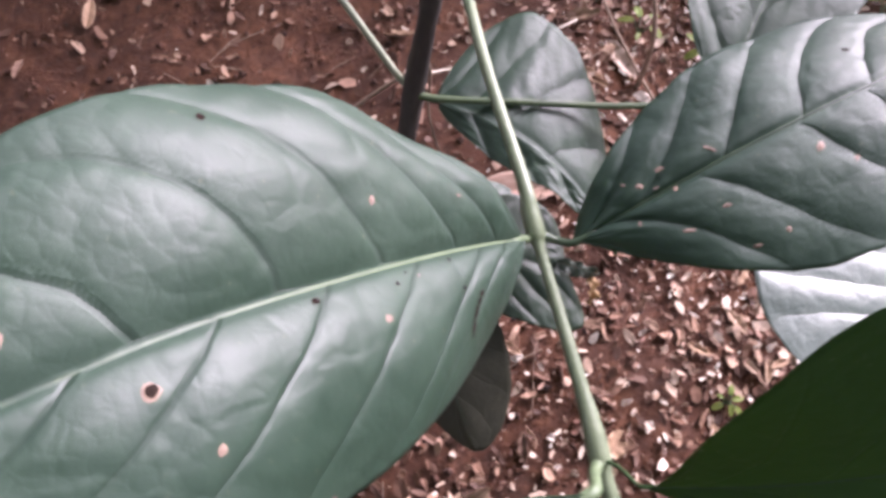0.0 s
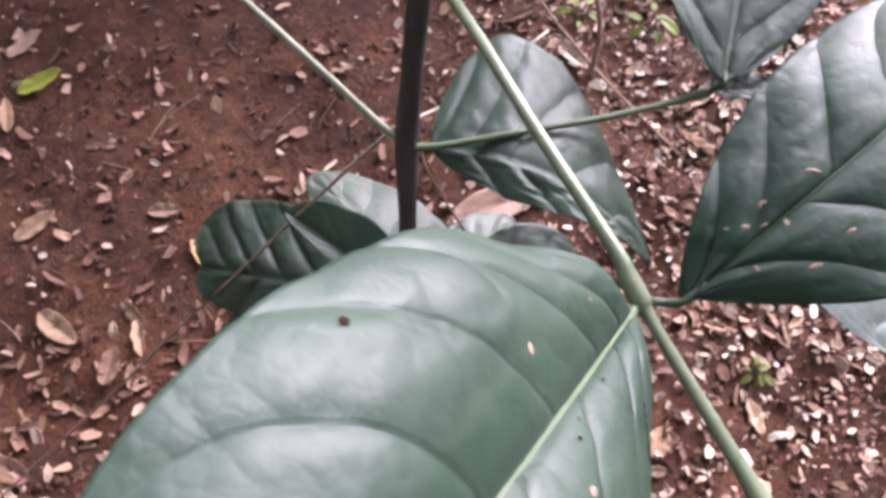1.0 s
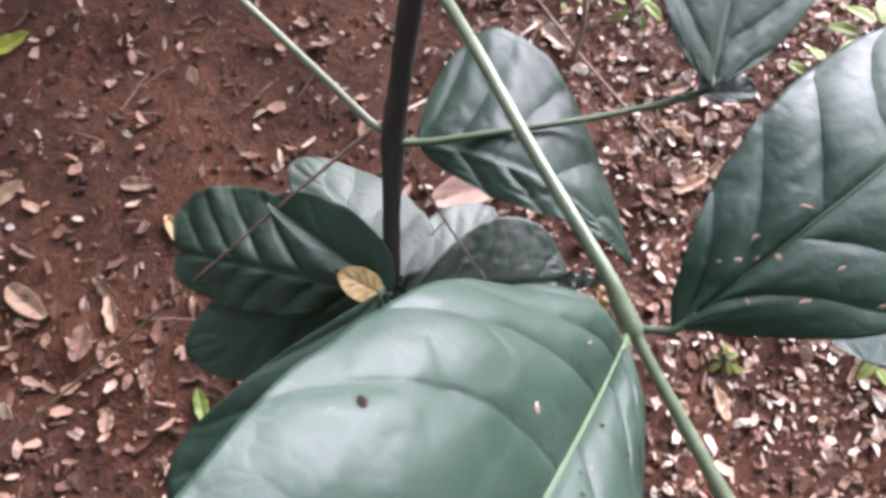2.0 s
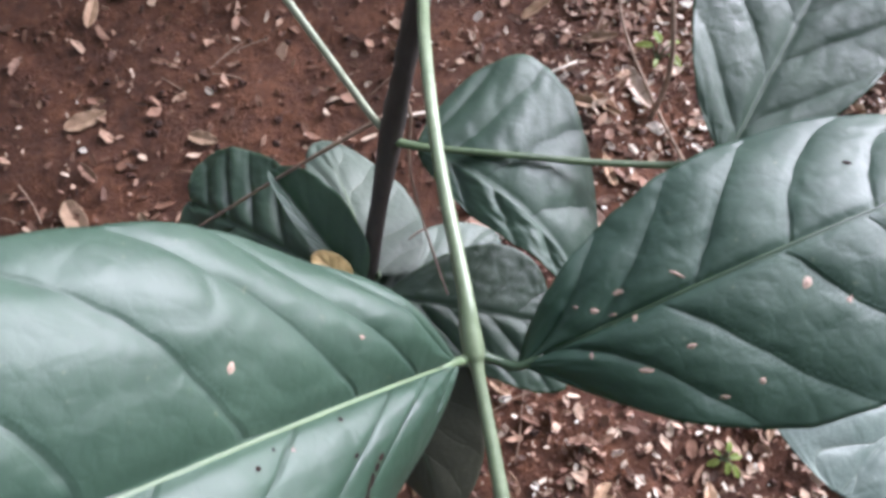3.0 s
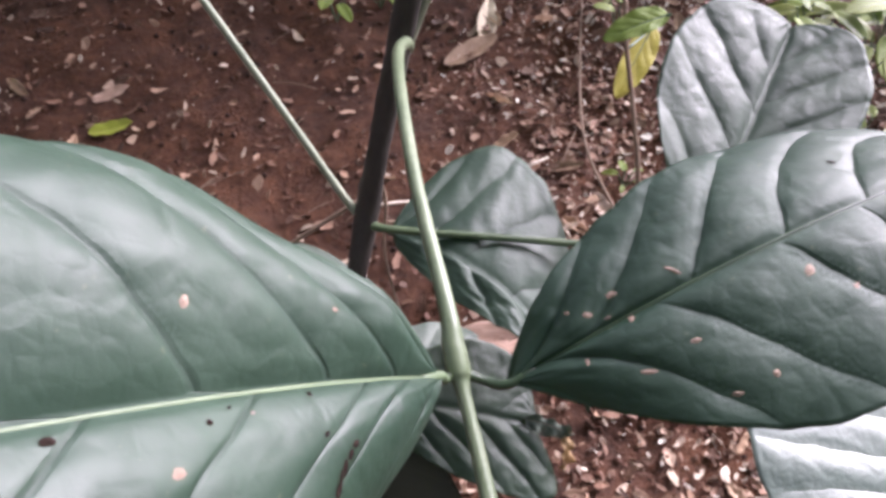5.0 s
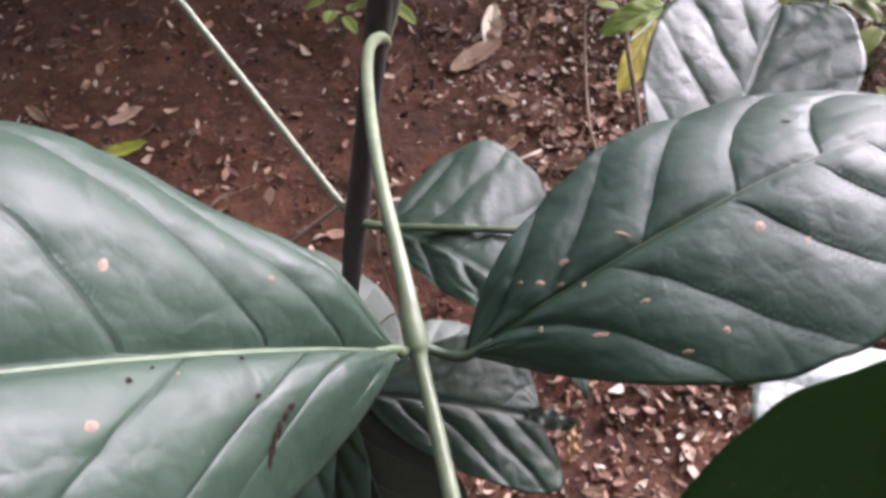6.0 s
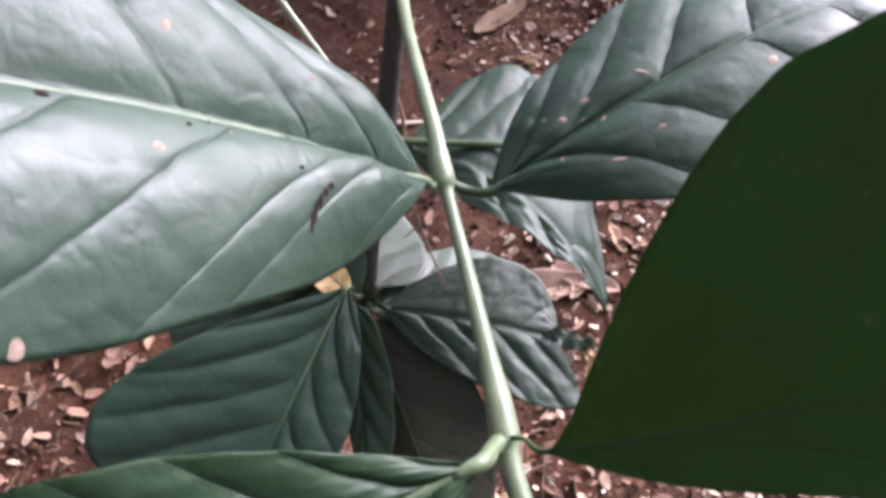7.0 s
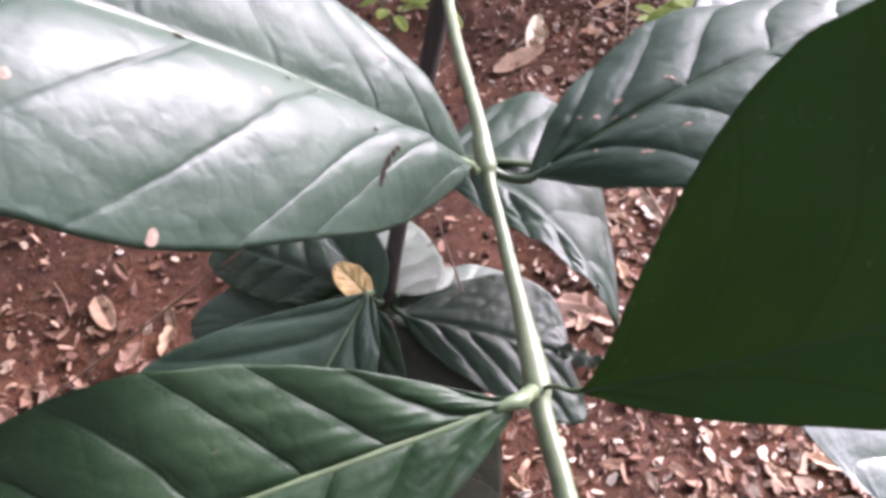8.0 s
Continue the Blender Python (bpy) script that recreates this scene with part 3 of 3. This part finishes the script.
leaf(shrub, (-0.0459, 0.1592, 0.2721), (-0.0679, 0.1732, 0.2821), (0.218, -0.317, 0.923), (0.010, 0.009), (13, 13), 0.0, mat=leaf_buff, seed=35, quilt=0.0006, rib=0.0006, rib_mat=dead_wood, stalk=TRUNK_NODE, label="small withered ochre leaf")
leaf(shrub, (-0.050, 0.205, 0.148), (-0.008, 0.163, 0.136), (0.1, -0.2, 0.97), (0.013, 0.012), (12, -8), 0.002, ends=((0.35, 0.3), (0.35, 0.3)), mat=leaf_pale, seed=37, quilt=0.0005, ruffle=0.0016, rib=0.0006, rib_mat=dead_wood, stalk=(-0.0452, 0.140, 0.172), label="dead cream-coloured leaf hanging at the stem")

leaf(shrub, (0.066, 0.1605, 0.2303), (0.0945, 0.1545, 0.2255), (0.2, -0.2, 0.95), (0.004, 0.0065), (35, -25), 0.003, mat=pale_sheen, seed=271, quilt=0.0006, ruffle=0.0035, fine=(44, 8), rib=0.0004, rib_mat=dead_wood, label="shrivelled torn strip of a leaf")
leaf(shrub, (0.091, 0.1565, 0.2262), (0.0895, 0.137, 0.2135), (0.3, -0.5, 0.8), (0.0045, 0.003), (30, 40), 0.002, mat=leaf_buff, seed=273, quilt=0.0005, ruffle=0.003, fine=(44, 8), rib=0.0004, rib_mat=dead_wood, label="dry brown torn strip of a leaf")

# ---- a second plant, of which a pale leaf shows ----
SEED_ROOT = (0.345, 0.20, 0.0)
seedling = thing("seedling", SEED_ROOT, "slender seedling with one pale shiny leaf", "plant")
part("stem", tube("stem", [(*SEED_ROOT[:2], -0.01, 0.002), (0.343, 0.198, 0.12, 0.0019), (0.333, 0.187, 0.24, 0.0017), (0.318, 0.1728, 0.25, 0.0014)], stem_green, SEED_ROOT), seedling)
leaf(seedling, (0.318, 0.1728, 0.25), (0.221, 0.0671, 0.2665), (0.024, 0.157, 0.987), (0.0448, 0.0922), (-4, 8), 0.0054, ends=((0.40, 0.45), (0.47, 0.64)), shear=(-0.20, 0.33), tipdrop=0.0030, step=0.2, quilt=0.0018, swell=(0.003, 0.002), fine=(80, 22), mat=leaf_sky_sheen, rib_mat=midrib_faint, label="pale shiny leaf with a dented face, sky sheen put into its colour")

# ---- unseen shrubs, added to close the place, shade the soil and darken reflections ----
def unseen_shrub(at, wide, tall, count, seed):
    rng = random.Random(seed)
    z = height(*at)
    ob = thing("coffee_shrub", (*at, z), "unseen dense shrub with dark leaves, added to block light", "shrub", "neighbouring shrubs")
    part("trunk", tube("trunk", [(*at, z - 0.03, 0.016), (at[0] + 0.02, at[1], z + tall * 0.4, 0.013), (at[0], at[1] + 0.02, z + tall * 0.85, 0.007)], bark_dark, (*at, z)), ob)
    verts, faces, uvs = [], [], []
    for _ in range(count):
        a, b, r = rng.uniform(0, 6.283), rng.uniform(-0.95, 0.95), rng.uniform(0.45, 1.0)
        c = Vector((math.cos(a) * r * wide * (1 - 0.35 * b), math.sin(a) * r * wide * (1 - 0.35 * b), tall * (0.55 + 0.45 * b)))
        m = Matrix.Translation(c) @ Euler((rng.gauss(0, 0.5), rng.gauss(0.3, 0.4), a + rng.gauss(0, 0.5))).to_matrix().to_4x4()
        ln, k = rng.uniform(0.09, 0.17), len(verts)
        for x, w, d in ((0, 0.05, 0), (0.3, 0.8, 0.04), (0.6, 0.85, 0.03), (1, 0.03, -0.1)):
            for side, up in ((-0.24, 0.03), (0, 0), (0.24, 0.03)):
                verts.append(m @ Vector((x * ln, side * ln * w, (d + up * w) * ln)))
                uvs.append((x / 0.15 - abs(side), side * 4))
        for i in range(3):
            for j in range(2):
                f = k + i * 3 + j
                faces.append((f, f + 3, f + 4, f + 1))
    part("crown", mesh_of("crown", verts, faces, leaf_green, True, uvs), ob)
    return ob


for spot_, wide, tall, count, seed in (((-0.35, 1.7), 0.42, 1.5, 900, 91), ((0.2, 1.85), 0.42, 1.5, 900, 92), ((0.82, 2.05), 0.48, 1.75, 1100, 90), ((-1.25, 1.2), 0.5, 1.3, 700, 93), ((-1.6, 0.1), 0.6, 1.9, 900, 94), ((-1.2, -1.1), 0.65, 2.1, 1000, 95),
                                       ((-0.2, -1.5), 0.65, 2.2, 1000, 96), ((0.9, -1.5), 0.65, 2.1, 1000, 97), ((1.8, -0.9), 0.6, 1.8, 900, 98), ((2.0, 0.40), 0.6, 2.3, 1500, 99)):
    unseen_shrub(spot_, wide, tall, count, seed)

def shade_tree(at, top, wide, count, seed):
    """An unseen tree, added to block sky light from above: trunk, limbs and a loose, broad crown."""
    rng = random.Random(seed)
    z = height(*at)
    ob = thing("shade_tree", (*at, z), "unseen tall tree with a loose spreading crown, added to block sky light", "tree")
    cx, cy = top[0], top[1]
    part("trunk", tube("trunk", [(*at, z - 0.1, 0.11), (at[0] + 0.1, at[1] + 0.05, 1.2, 0.09), ((at[0] * 2 + cx) / 3, (at[1] * 2 + cy) / 3, top[2] - 0.5, 0.07), (cx, cy, top[2] + 0.2, 0.03)], bark_dark, (*at, z), 6, 12, 0.1), ob)
    for k in range(7):
        a = k * 0.898 + 0.3
        part("limb", tube("limb", [((at[0] + 2 * cx) / 3, (at[1] + 2 * cy) / 3, top[2] - 0.3, 0.035), (cx + math.cos(a) * wide * 0.45, cy + math.sin(a) * wide * 0.45, top[2] + 0.05, 0.022), (cx + math.cos(a) * wide * 0.9, cy + math.sin(a) * wide * 0.9, top[2] + 0.15, 0.008)], bark_dark, (*at, z), 4, 8, 0.1), ob)
    verts, faces, uvs = [], [], []
    for _ in range(count):
        a, r = rng.uniform(0, 6.283), wide * math.sqrt(rng.random())
        m = Matrix.Translation((cx + math.cos(a) * r, cy + math.sin(a) * r, top[2] + rng.uniform(-0.25, 0.6) * (1.1 - r / wide) + 0.1)) @ Euler((rng.gauss(0, 0.45), rng.gauss(0.2, 0.4), rng.uniform(0, 6.28))).to_matrix().to_4x4()
        ln, k = rng.uniform(0.11, 0.2), len(verts)
        for x, w, d in ((0, 0.05, 0), (0.3, 0.8, 0.04), (0.6, 0.85, 0.03), (1, 0.03, -0.1)):
            for side, up in ((-0.26, 0.03), (0, 0), (0.26, 0.03)):
                verts.append(m @ Vector((x * ln, side * ln * w, (d + up * w) * ln)) - Vector((*at, z)))
                uvs.append((x / 0.15 - abs(side), side * 4))
        for i in range(3):
            for j in range(2):
                f = k + i * 3 + j
                faces.append((f, f + 3, f + 4, f + 1))
    part("crown", mesh_of("crown", verts, faces, leaf_green, True, uvs), ob)


shade_tree((-2.3, -1.9), (-0.9, -0.8, 3.2), 2.5, 5500, 101)

# ---- dead sticks caught in the shrub ----
stick = thing("dead_stick", (-0.407, 0.147, 0.012), "thin brown dead stick leaning on the dark stem", "stick")
part("stick", tube("stick", [(-0.407, 0.147, 0.012, 0.0008), (-0.325, 0.165, 0.082, 0.0009), (-0.2457, 0.183, 0.15, 0.0010), (-0.19, 0.196, 0.20, 0.0009), (-0.14, 0.206, 0.245, 0.0009), (-0.085, 0.219, 0.292, 0.0010), (-0.0315, 0.231, 0.336, 0.0012)], dead_wood, (-0.407, 0.147, 0.012), 5, 8, 0.25), stick)
stick2 = thing("dead_stick", (0.0756, 0.3014, 0.3027), "short pale dead stick lying behind the leaf", "stick")
part("stick", tube("stick", [(-0.0225, 0.243, 0.318, 0.001), (0.02, 0.270, 0.298, 0.0011), (0.0756, 0.3014, 0.2985, 0.0009)], pale_wood, (0.0756, 0.3014, 0.3027), 5, 8, 0.25), stick2)
stick3 = thing("dead_stick", (0.205, 0.47, height(0.205, 0.47)), "long thin reddish-brown dead stem lying on the soil", "stick")
part("stick", tube("stick", [(x, y, height(x, y) + z, r) for x, y, z, r in ((0.185, 0.85, 0.03, 0.0012), (0.175, 0.70, 0.022, 0.0015), (0.175, 0.58, 0.014, 0.0017), (0.205, 0.47, 0.010, 0.0018), (0.245, 0.38, 0.008, 0.0018), (0.295, 0.285, 0.003, 0.0015))], dead_wood, (0.205, 0.47, height(0.205, 0.47)), 5, 8, 0.2), stick3)
tendril = thing("dry_tendril", (-0.016, 0.2217, 0.3232), "thin brown tendril hanging from the fork", "stick")
part("tendril", tube("tendril", [(-0.0205, 0.237, 0.354, 0.0008), (-0.0178, 0.239, 0.325, 0.0009), (-0.0185, 0.230, 0.307, 0.0009), (-0.0165, 0.2170, 0.303, 0.0008), (-0.0112, 0.2005, 0.3007, 0.0008), (-0.005, 0.1839, 0.2983, 0.0007), (0.0022, 0.1667, 0.2957, 0.0006), (0.0090, 0.1510, 0.2935, 0.0004)], dead_wood, (-0.016, 0.2217, 0.3232), 5, 7, 0.2), tendril)
part("side_shoot", tube("side_shoot", [(-0.0058, 0.1860, 0.2985, 0.0006), (-0.0095, 0.1838, 0.2985, 0.0006), (-0.0145, 0.1795, 0.2970, 0.0003)], dead_wood, (-0.016, 0.2217, 0.3232), 4, 6, 0.2), tendril)

# ---- small weeds ----
def weed(at, label, n, size, seed, mat=None, lean=0.5):
    rng = random.Random(seed)
    z = height(*at)
    w = thing("weed", (*at, z), label, "weed", "small weeds")
    for i in range(n):
        a = 2 * math.pi * (i + rng.random() * 0.6) / n
        r, up = size * rng.uniform(0.15, 0.5), size * rng.uniform(0.5, 1.1)
        base = (at[0] + math.cos(a) * r, at[1] + math.sin(a) * r, z + up)
        ln = size * rng.uniform(0.5, 0.9)
        tip = (base[0] + math.cos(a) * ln, base[1] + math.sin(a) * ln, base[2] + size * rng.uniform(-0.35, 0.2))
        wd = ln * rng.uniform(0.2, 0.3)
        leaf(w, base, tip, (-math.cos(a) * 0.3, -math.sin(a) * 0.3, 1), (wd, wd), (12, 12), 0.05 * ln, mat=mat or leaf_lime, seed=seed + i, fine=(16, 4), quilt=0.0004, ruffle=0.0003, rib=0.0005, stalk=(at[0], at[1], z), label="")
    return w


for spot_, n, size, seed in (((0.262, 0.112), 6, 0.014, 41), ((0.40, 0.085), 6, 0.035, 42), ((0.30, 0.60), 7, 0.05, 43), ((0.44, 0.78), 8, 0.07, 44), ((0.60, 0.80), 8, 0.08, 45), ((0.62, 0.62), 7, 0.06, 46),
                             ((-0.14, 0.79), 6, 0.055, 47), ((-0.085, 0.83), 6, 0.055, 48), ((0.50, 0.56), 6, 0.05, 49), ((0.70, 0.92), 8, 0.09, 50), ((0.53, 0.40), 8, 0.05, 151), ((0.455, 0.375), 6, 0.035, 161), ((0.46, 0.235), 5, 0.022, 171), ((0.29, 0.50), 6, 0.03, 181), ((0.215, 0.53), 5, 0.022, 191), ((0.52, 0.70), 9, 0.09, 201), ((0.47, 0.76), 9, 0.08, 241), ((0.57, 0.77), 9, 0.09, 251), ((0.50, 0.60), 7, 0.055, 261), ((0.23, 0.79), 6, 0.04, 211), ((0.36, 0.27), 5, 0.016, 221), ((0.36, 0.92), 7, 0.06, 51)):
    weed(spot_, "low yellow-green weed growing in the litter", n, size, seed)

vine = thing("yellow_weed", (0.205, 0.45, 0.0), "thin reddish stem with a yellow leaf", "weed")
part("stem", tube("stem", [(0.205, 0.45, -0.01, 0.0027), (0.204, 0.462, 0.08, 0.0026), (0.19, 0.51, 0.14, 0.0025), (0.176, 0.56, 0.19, 0.0023), (0.170, 0.63, 0.25, 0.0021), (0.172, 0.70, 0.31, 0.0018)], dead_wood, (0.205, 0.45, 0.0)), vine)
leaf(vine, (0.216, 0.61, 0.16), (0.178, 0.535, 0.130), (-0.2, -0.5, 0.85), (0.017, 0.013), (5, 5), 0.003, mat=leaf_yellow, seed=53, quilt=0.0006, stalk=(0.18, 0.55, 0.18), label="yellow dying leaf")
leaf(vine, (0.185, 0.64, 0.20), (0.28, 0.69, 0.20), (-0.2, -0.5, 0.85), (0.018, 0.018), (5, 5), 0.003, mat=leaf_lime, seed=54, quilt=0.0006, stalk=(0.171, 0.62, 0.24))

leaf(vine, (0.197, 0.523, 0.240), (0.142, 0.502, 0.2265), (-0.1, -0.5, 0.85), (0.010, 0.013), (8, 8), 0.004, mat=leaf_lime, seed=55, quilt=0.0006, stalk=(0.174, 0.57, 0.20))

# ---- fallen leaves that can be told apart ----
def fallen(at, turn, length, width, mat, label, seed, cup=25, lift=0.004):
    z = height(*at) + lift
    ob = thing("fallen_leaf", (*at, z), label, "dry leaf", "fallen leaves")
    c, s = math.cos(radians(turn)) * length / 2, math.sin(radians(turn)) * length / 2
    leaf(ob, (at[0] - c, at[1] - s, z), (at[0] + c, at[1] + s, z + length * 0.08), (0.1, -0.15, 1), (width / 2, width / 2), (cup, cup), -0.06 * length, mat=mat, seed=seed, fine=(22, 6), quilt=0.0006, ruffle=0.0012, rib=0.0006, rib_mat=dead_wood)
    return ob


for at_, turn, ln, wd, mat, text, seed in (
    ((-0.358, 0.288), -48, 0.052, 0.024, dry_leaf_tan, "curled tan dry leaf on the soil", 61),
    ((-0.380, 0.401), 30, 0.045, 0.020, dry_leaf_tan, "tan dry leaf on the soil", 62),
    ((-0.251, 0.385), -10, 0.032, 0.016, dry_leaf_tan, "small buff dry leaf on the soil", 63),
    ((-0.376, 0.576), 20, 0.050, 0.020, leaf_citron, "fallen leaf turned bright yellow-green", 64),
    ((-0.392, 0.632), 35, 0.046, 0.018, dry_leaf_pink, "pinkish dry leaf beside the yellow one", 65),
    ((-0.399, 0.167), -35, 0.04, 0.022, dry_leaf_brown, "brown dry leaf on the soil", 66),
    ((0.152, 0.071), 60, 0.028, 0.022, dry_leaf_tan, "round brown dry leaf", 67),
    ((-0.037, 0.254), -50, 0.075, 0.034, leaf_buff, "broad pale tan fallen leaf", 68),
    ((-0.296, 0.1685), 80, 0.022, 0.014, dry_leaf_tan, "pale dry leaf scrap", 69),
    ((-0.215, 0.166), 95, 0.030, 0.014, leaf_lime, "small fallen leaf still green", 70),
    ((-0.2225, 0.334), -70, 0.036, 0.014, leaf_buff, "curled cream-coloured dry leaf beside the shrub", 71),
    ((0.19, 0.486), -65, 0.060, 0.022, leaf_pale, "long pale dry leaf", 72),
    ((0.2816, 0.189), -60, 0.030, 0.012, dry_leaf_tan, "pale scrap of dry leaf on soil", 73),
    ((0.04, 0.74), 40, 0.085, 0.03, dry_leaf_tan, "large curled dry leaf", 74),
    ((0.06, 0.80), 85, 0.08, 0.03, leaf_pale, "twisted pale dry leaf", 75),
    ((-0.11, 0.16), 20, 0.05, 0.03, dry_leaf_brown, "brown dry leaf under the shrub", 76),
    ((0.075, 0.325), 8, 0.105, 0.040, dry_leaf_pink, "long curled pinkish-tan dry leaf", 78),
    ((0.125, 0.335), -25, 0.070, 0.026, dry_leaf_pink, "split pinkish-tan dry leaf", 79),
    ((-0.31, 0.24), 70, 0.035, 0.02, dry_leaf_brown, "dark brown dry leaf on the soil", 77),
):
    fallen(at_, turn, ln, wd, mat, text, seed)

# many more dry leaves of a few kinds, strewn over the soil
rng_dry = random.Random(301)
KINDS = [fallen(at_, turn, ln, wd, mat, text, seed, cup) for at_, turn, ln, wd, mat, text, seed, cup in (
    ((-0.30, 0.06), 20, 0.034, 0.015, dry_leaf_tan, "narrow tan dry leaf", 141, 30),
    ((0.33, 0.33), 70, 0.028, 0.014, dry_leaf_brown, "curled brown dry leaf", 142, 45),
    ((0.24, 0.16), -30, 0.024, 0.010, dry_leaf_tan, "small pale dry leaf", 143, 35),
    ((0.42, 0.48), 110, 0.040, 0.017, dry_leaf_tan, "long tan dry leaf", 144, 40),
    ((-0.22, 0.09), 150, 0.026, 0.015, dry_leaf_brown, "broad brown dry leaf", 145, 15),
)]
for k in range(150):
    while True:
        x_, y_ = rng_dry.uniform(-0.55, 0.75), rng_dry.uniform(-0.15, 1.0)
        if rng_dry.random() < (1.0 if x_ > 0.1 or y_ < 0.3 else 0.45):
            break
    copy_thing(KINDS[k % 5], Matrix.Translation((x_, y_, height(x_, y_) + 0.005)) @ Euler((rng_dry.gauss(0, 0.25), rng_dry.gauss(0, 0.25), rng_dry.uniform(0, 6.28))).to_matrix().to_4x4())


# ---- litter, chips and clods ----
def scatter(name, count, area, sizes, mat, seed, label, category, narrow, lift, power=1.0, bias=None):
    rng = random.Random(seed)
    verts, faces = [], []
    made = 0
    while made < count:
        x, y = rng.uniform(area[0], area[1]), rng.uniform(area[2], area[3])
        if bias and rng.random() > bias(x, y):
            continue
        made += 1
        ln = sizes[0] + (sizes[1] - sizes[0]) * rng.random() ** power
        wd = ln * rng.uniform(*narrow)
        m = Matrix.Translation((x, y, height(x, y) + lift + rng.random() * 0.004)) @ Euler((rng.gauss(0, 0.45), rng.gauss(0, 0.4), rng.uniform(0, 6.283))).to_matrix().to_4x4()
        k = len(verts)
        n, cup, bend = rng.choice((5, 6, 7, 8)), rng.uniform(-0.1, 0.45), rng.uniform(-0.35, 0.35)
        verts.append(m @ Vector((0, 0, 0)))
        for i in range(n):
            w = 6.2832 * (i + rng.uniform(-0.25, 0.25)) / n
            x_, y_ = math.cos(w) * ln / 2 * rng.uniform(0.7, 1.1), math.sin(w) * wd / 2 * rng.uniform(0.55, 1.15)
            verts.append(m @ Vector((x_, y_, cup * abs(y_) + bend * x_ * x_ / ln * 2 + rng.uniform(-0.04, 0.04) * ln)))
        for i in range(n):
            faces.append((k, k + 1 + i, k + 1 + (i + 1) % n))
    me = mesh_of(name, verts, faces, mat, False)
    ob = tagged(new(name, me), label, category, kind="stuff")
    solid = ob.modifiers.new("thickness", "SOLIDIFY")
    solid.thickness = 0.0006
    return ob


def clods(name, count, area, sizes, mat, seed):
    rng = random.Random(seed)
    shape = [Vector(v).normalized() for v in ((1, 0, 0), (-1, 0, 0), (0, 1, 0), (0, -1, 0), (0, 0, 1), (0, 0, -1), (1, 1, 1), (-1, 1, 1), (1, -1, 1), (-1, -1, 1))]
    tris = ((4, 6, 7), (4, 7, 9), (4, 9, 8), (4, 8, 6), (6, 0, 2), (6, 2, 7), (7, 2, 1), (7, 1, 9), (9, 1, 3), (9, 3, 8), (8, 3, 0), (8, 0, 6), (0, 5, 2), (2, 5, 1), (1, 5, 3), (3, 5, 0))
    verts, faces = [], []
    for _ in range(count):
        x, y = rng.uniform(area[0], area[1]), rng.uniform(area[2], area[3])
        r = sizes[0] + (sizes[1] - sizes[0]) * rng.random() ** 3
        m = Matrix.Translation((x, y, height(x, y) + r * 0.25)) @ Euler((rng.uniform(0, 6), rng.uniform(0, 6), rng.uniform(0, 6))).to_matrix().to_4x4()
        k = len(verts)
        verts += [m @ (v * r * rng.uniform(0.65, 1.2)) for v in shape]
        faces += [tuple(k + i for i in f) for f in tris]
    return tagged(new(name, mesh_of(name, verts, faces, mat, False)), "crumbs and clods of red soil", "soil", kind="stuff")


AREA = (-1.1, 1.2, -0.35, 1.6)
clods("soil_clods", 14000, AREA, (0.0012, 0.0055), clod_mix, 81)
scatter("leaf_litter", 15000, (-0.8, 1.0, -0.3, 1.2), (0.004, 0.026), litter_mix, 82, "brown and tan scraps of dry leaves", "leaf litter", (0.3, 0.6), 0.002, 2.0, lambda x, y: 1.0 if x > 0.1 or y < 0.30 else 0.30)
# pale chips thicken to the right, partly to stand for sunlit ground
scatter("pale_chips", 15000, (-0.8, 1.0, -0.3, 1.2), (0.002, 0.015), chip_mix, 83, "pale chips and leaf crumbs", "leaf litter", (0.25, 0.65), 0.002, 1.6, lambda x, y: 0.05 + 0.95 * min(1, max(0, (x + 0.06) * 5.0)))

# real pale litter, made thicker rightwards in place of brighter sunlight
scatter("pale_flakes", 2600, (0.05, 1.0, 0.0, 1.2), (0.007, 0.022), flake_mix, 85, "pale flakes of dry leaves, partly sunlight put into their colour", "leaf litter", (0.3, 0.7), 0.003, 1.3, lambda x, y: min(1, max(0.05, (x - 0.05) * 3.0)))


def straw(count, area, seed):
    rng = random.Random(seed)
    verts, faces = [], []
    for _ in range(count):
        x, y, a, ln, r = rng.uniform(area[0], area[1]), rng.uniform(area[2], area[3]), rng.uniform(0, 6.28), rng.uniform(0.02, 0.08), rng.uniform(0.0004, 0.0010)
        d = Vector((math.cos(a), math.sin(a), rng.gauss(0.03, 0.12)))
        side, k = Vector((-d.y, d.x, 0)).normalized() * r, len(verts)
        start = Vector((x, y, height(x, y) + 0.004))
        for i in range(4):
            p = start + d * ln * i / 3 + Vector((0, 0, -0.12 * ln * (i / 3) ** 2)) + side * 3 * math.sin(i * 1.3 + a)
            verts += [p + side, p + Vector((0, 0, r)), p - side, p - Vector((0, 0, r))]
        for i in range(3):
            for j in range(4):
                b = k + i * 4
                faces.append((b + j, b + (j + 1) % 4, b + 4 + (j + 1) % 4, b + 4 + j))
    return tagged(new("twig_litter", mesh_of("twig_litter", verts, faces, dead_wood)), "thin dry stalks and twigs on the soil", "leaf litter", kind="stuff")


straw(260, AREA, 84)
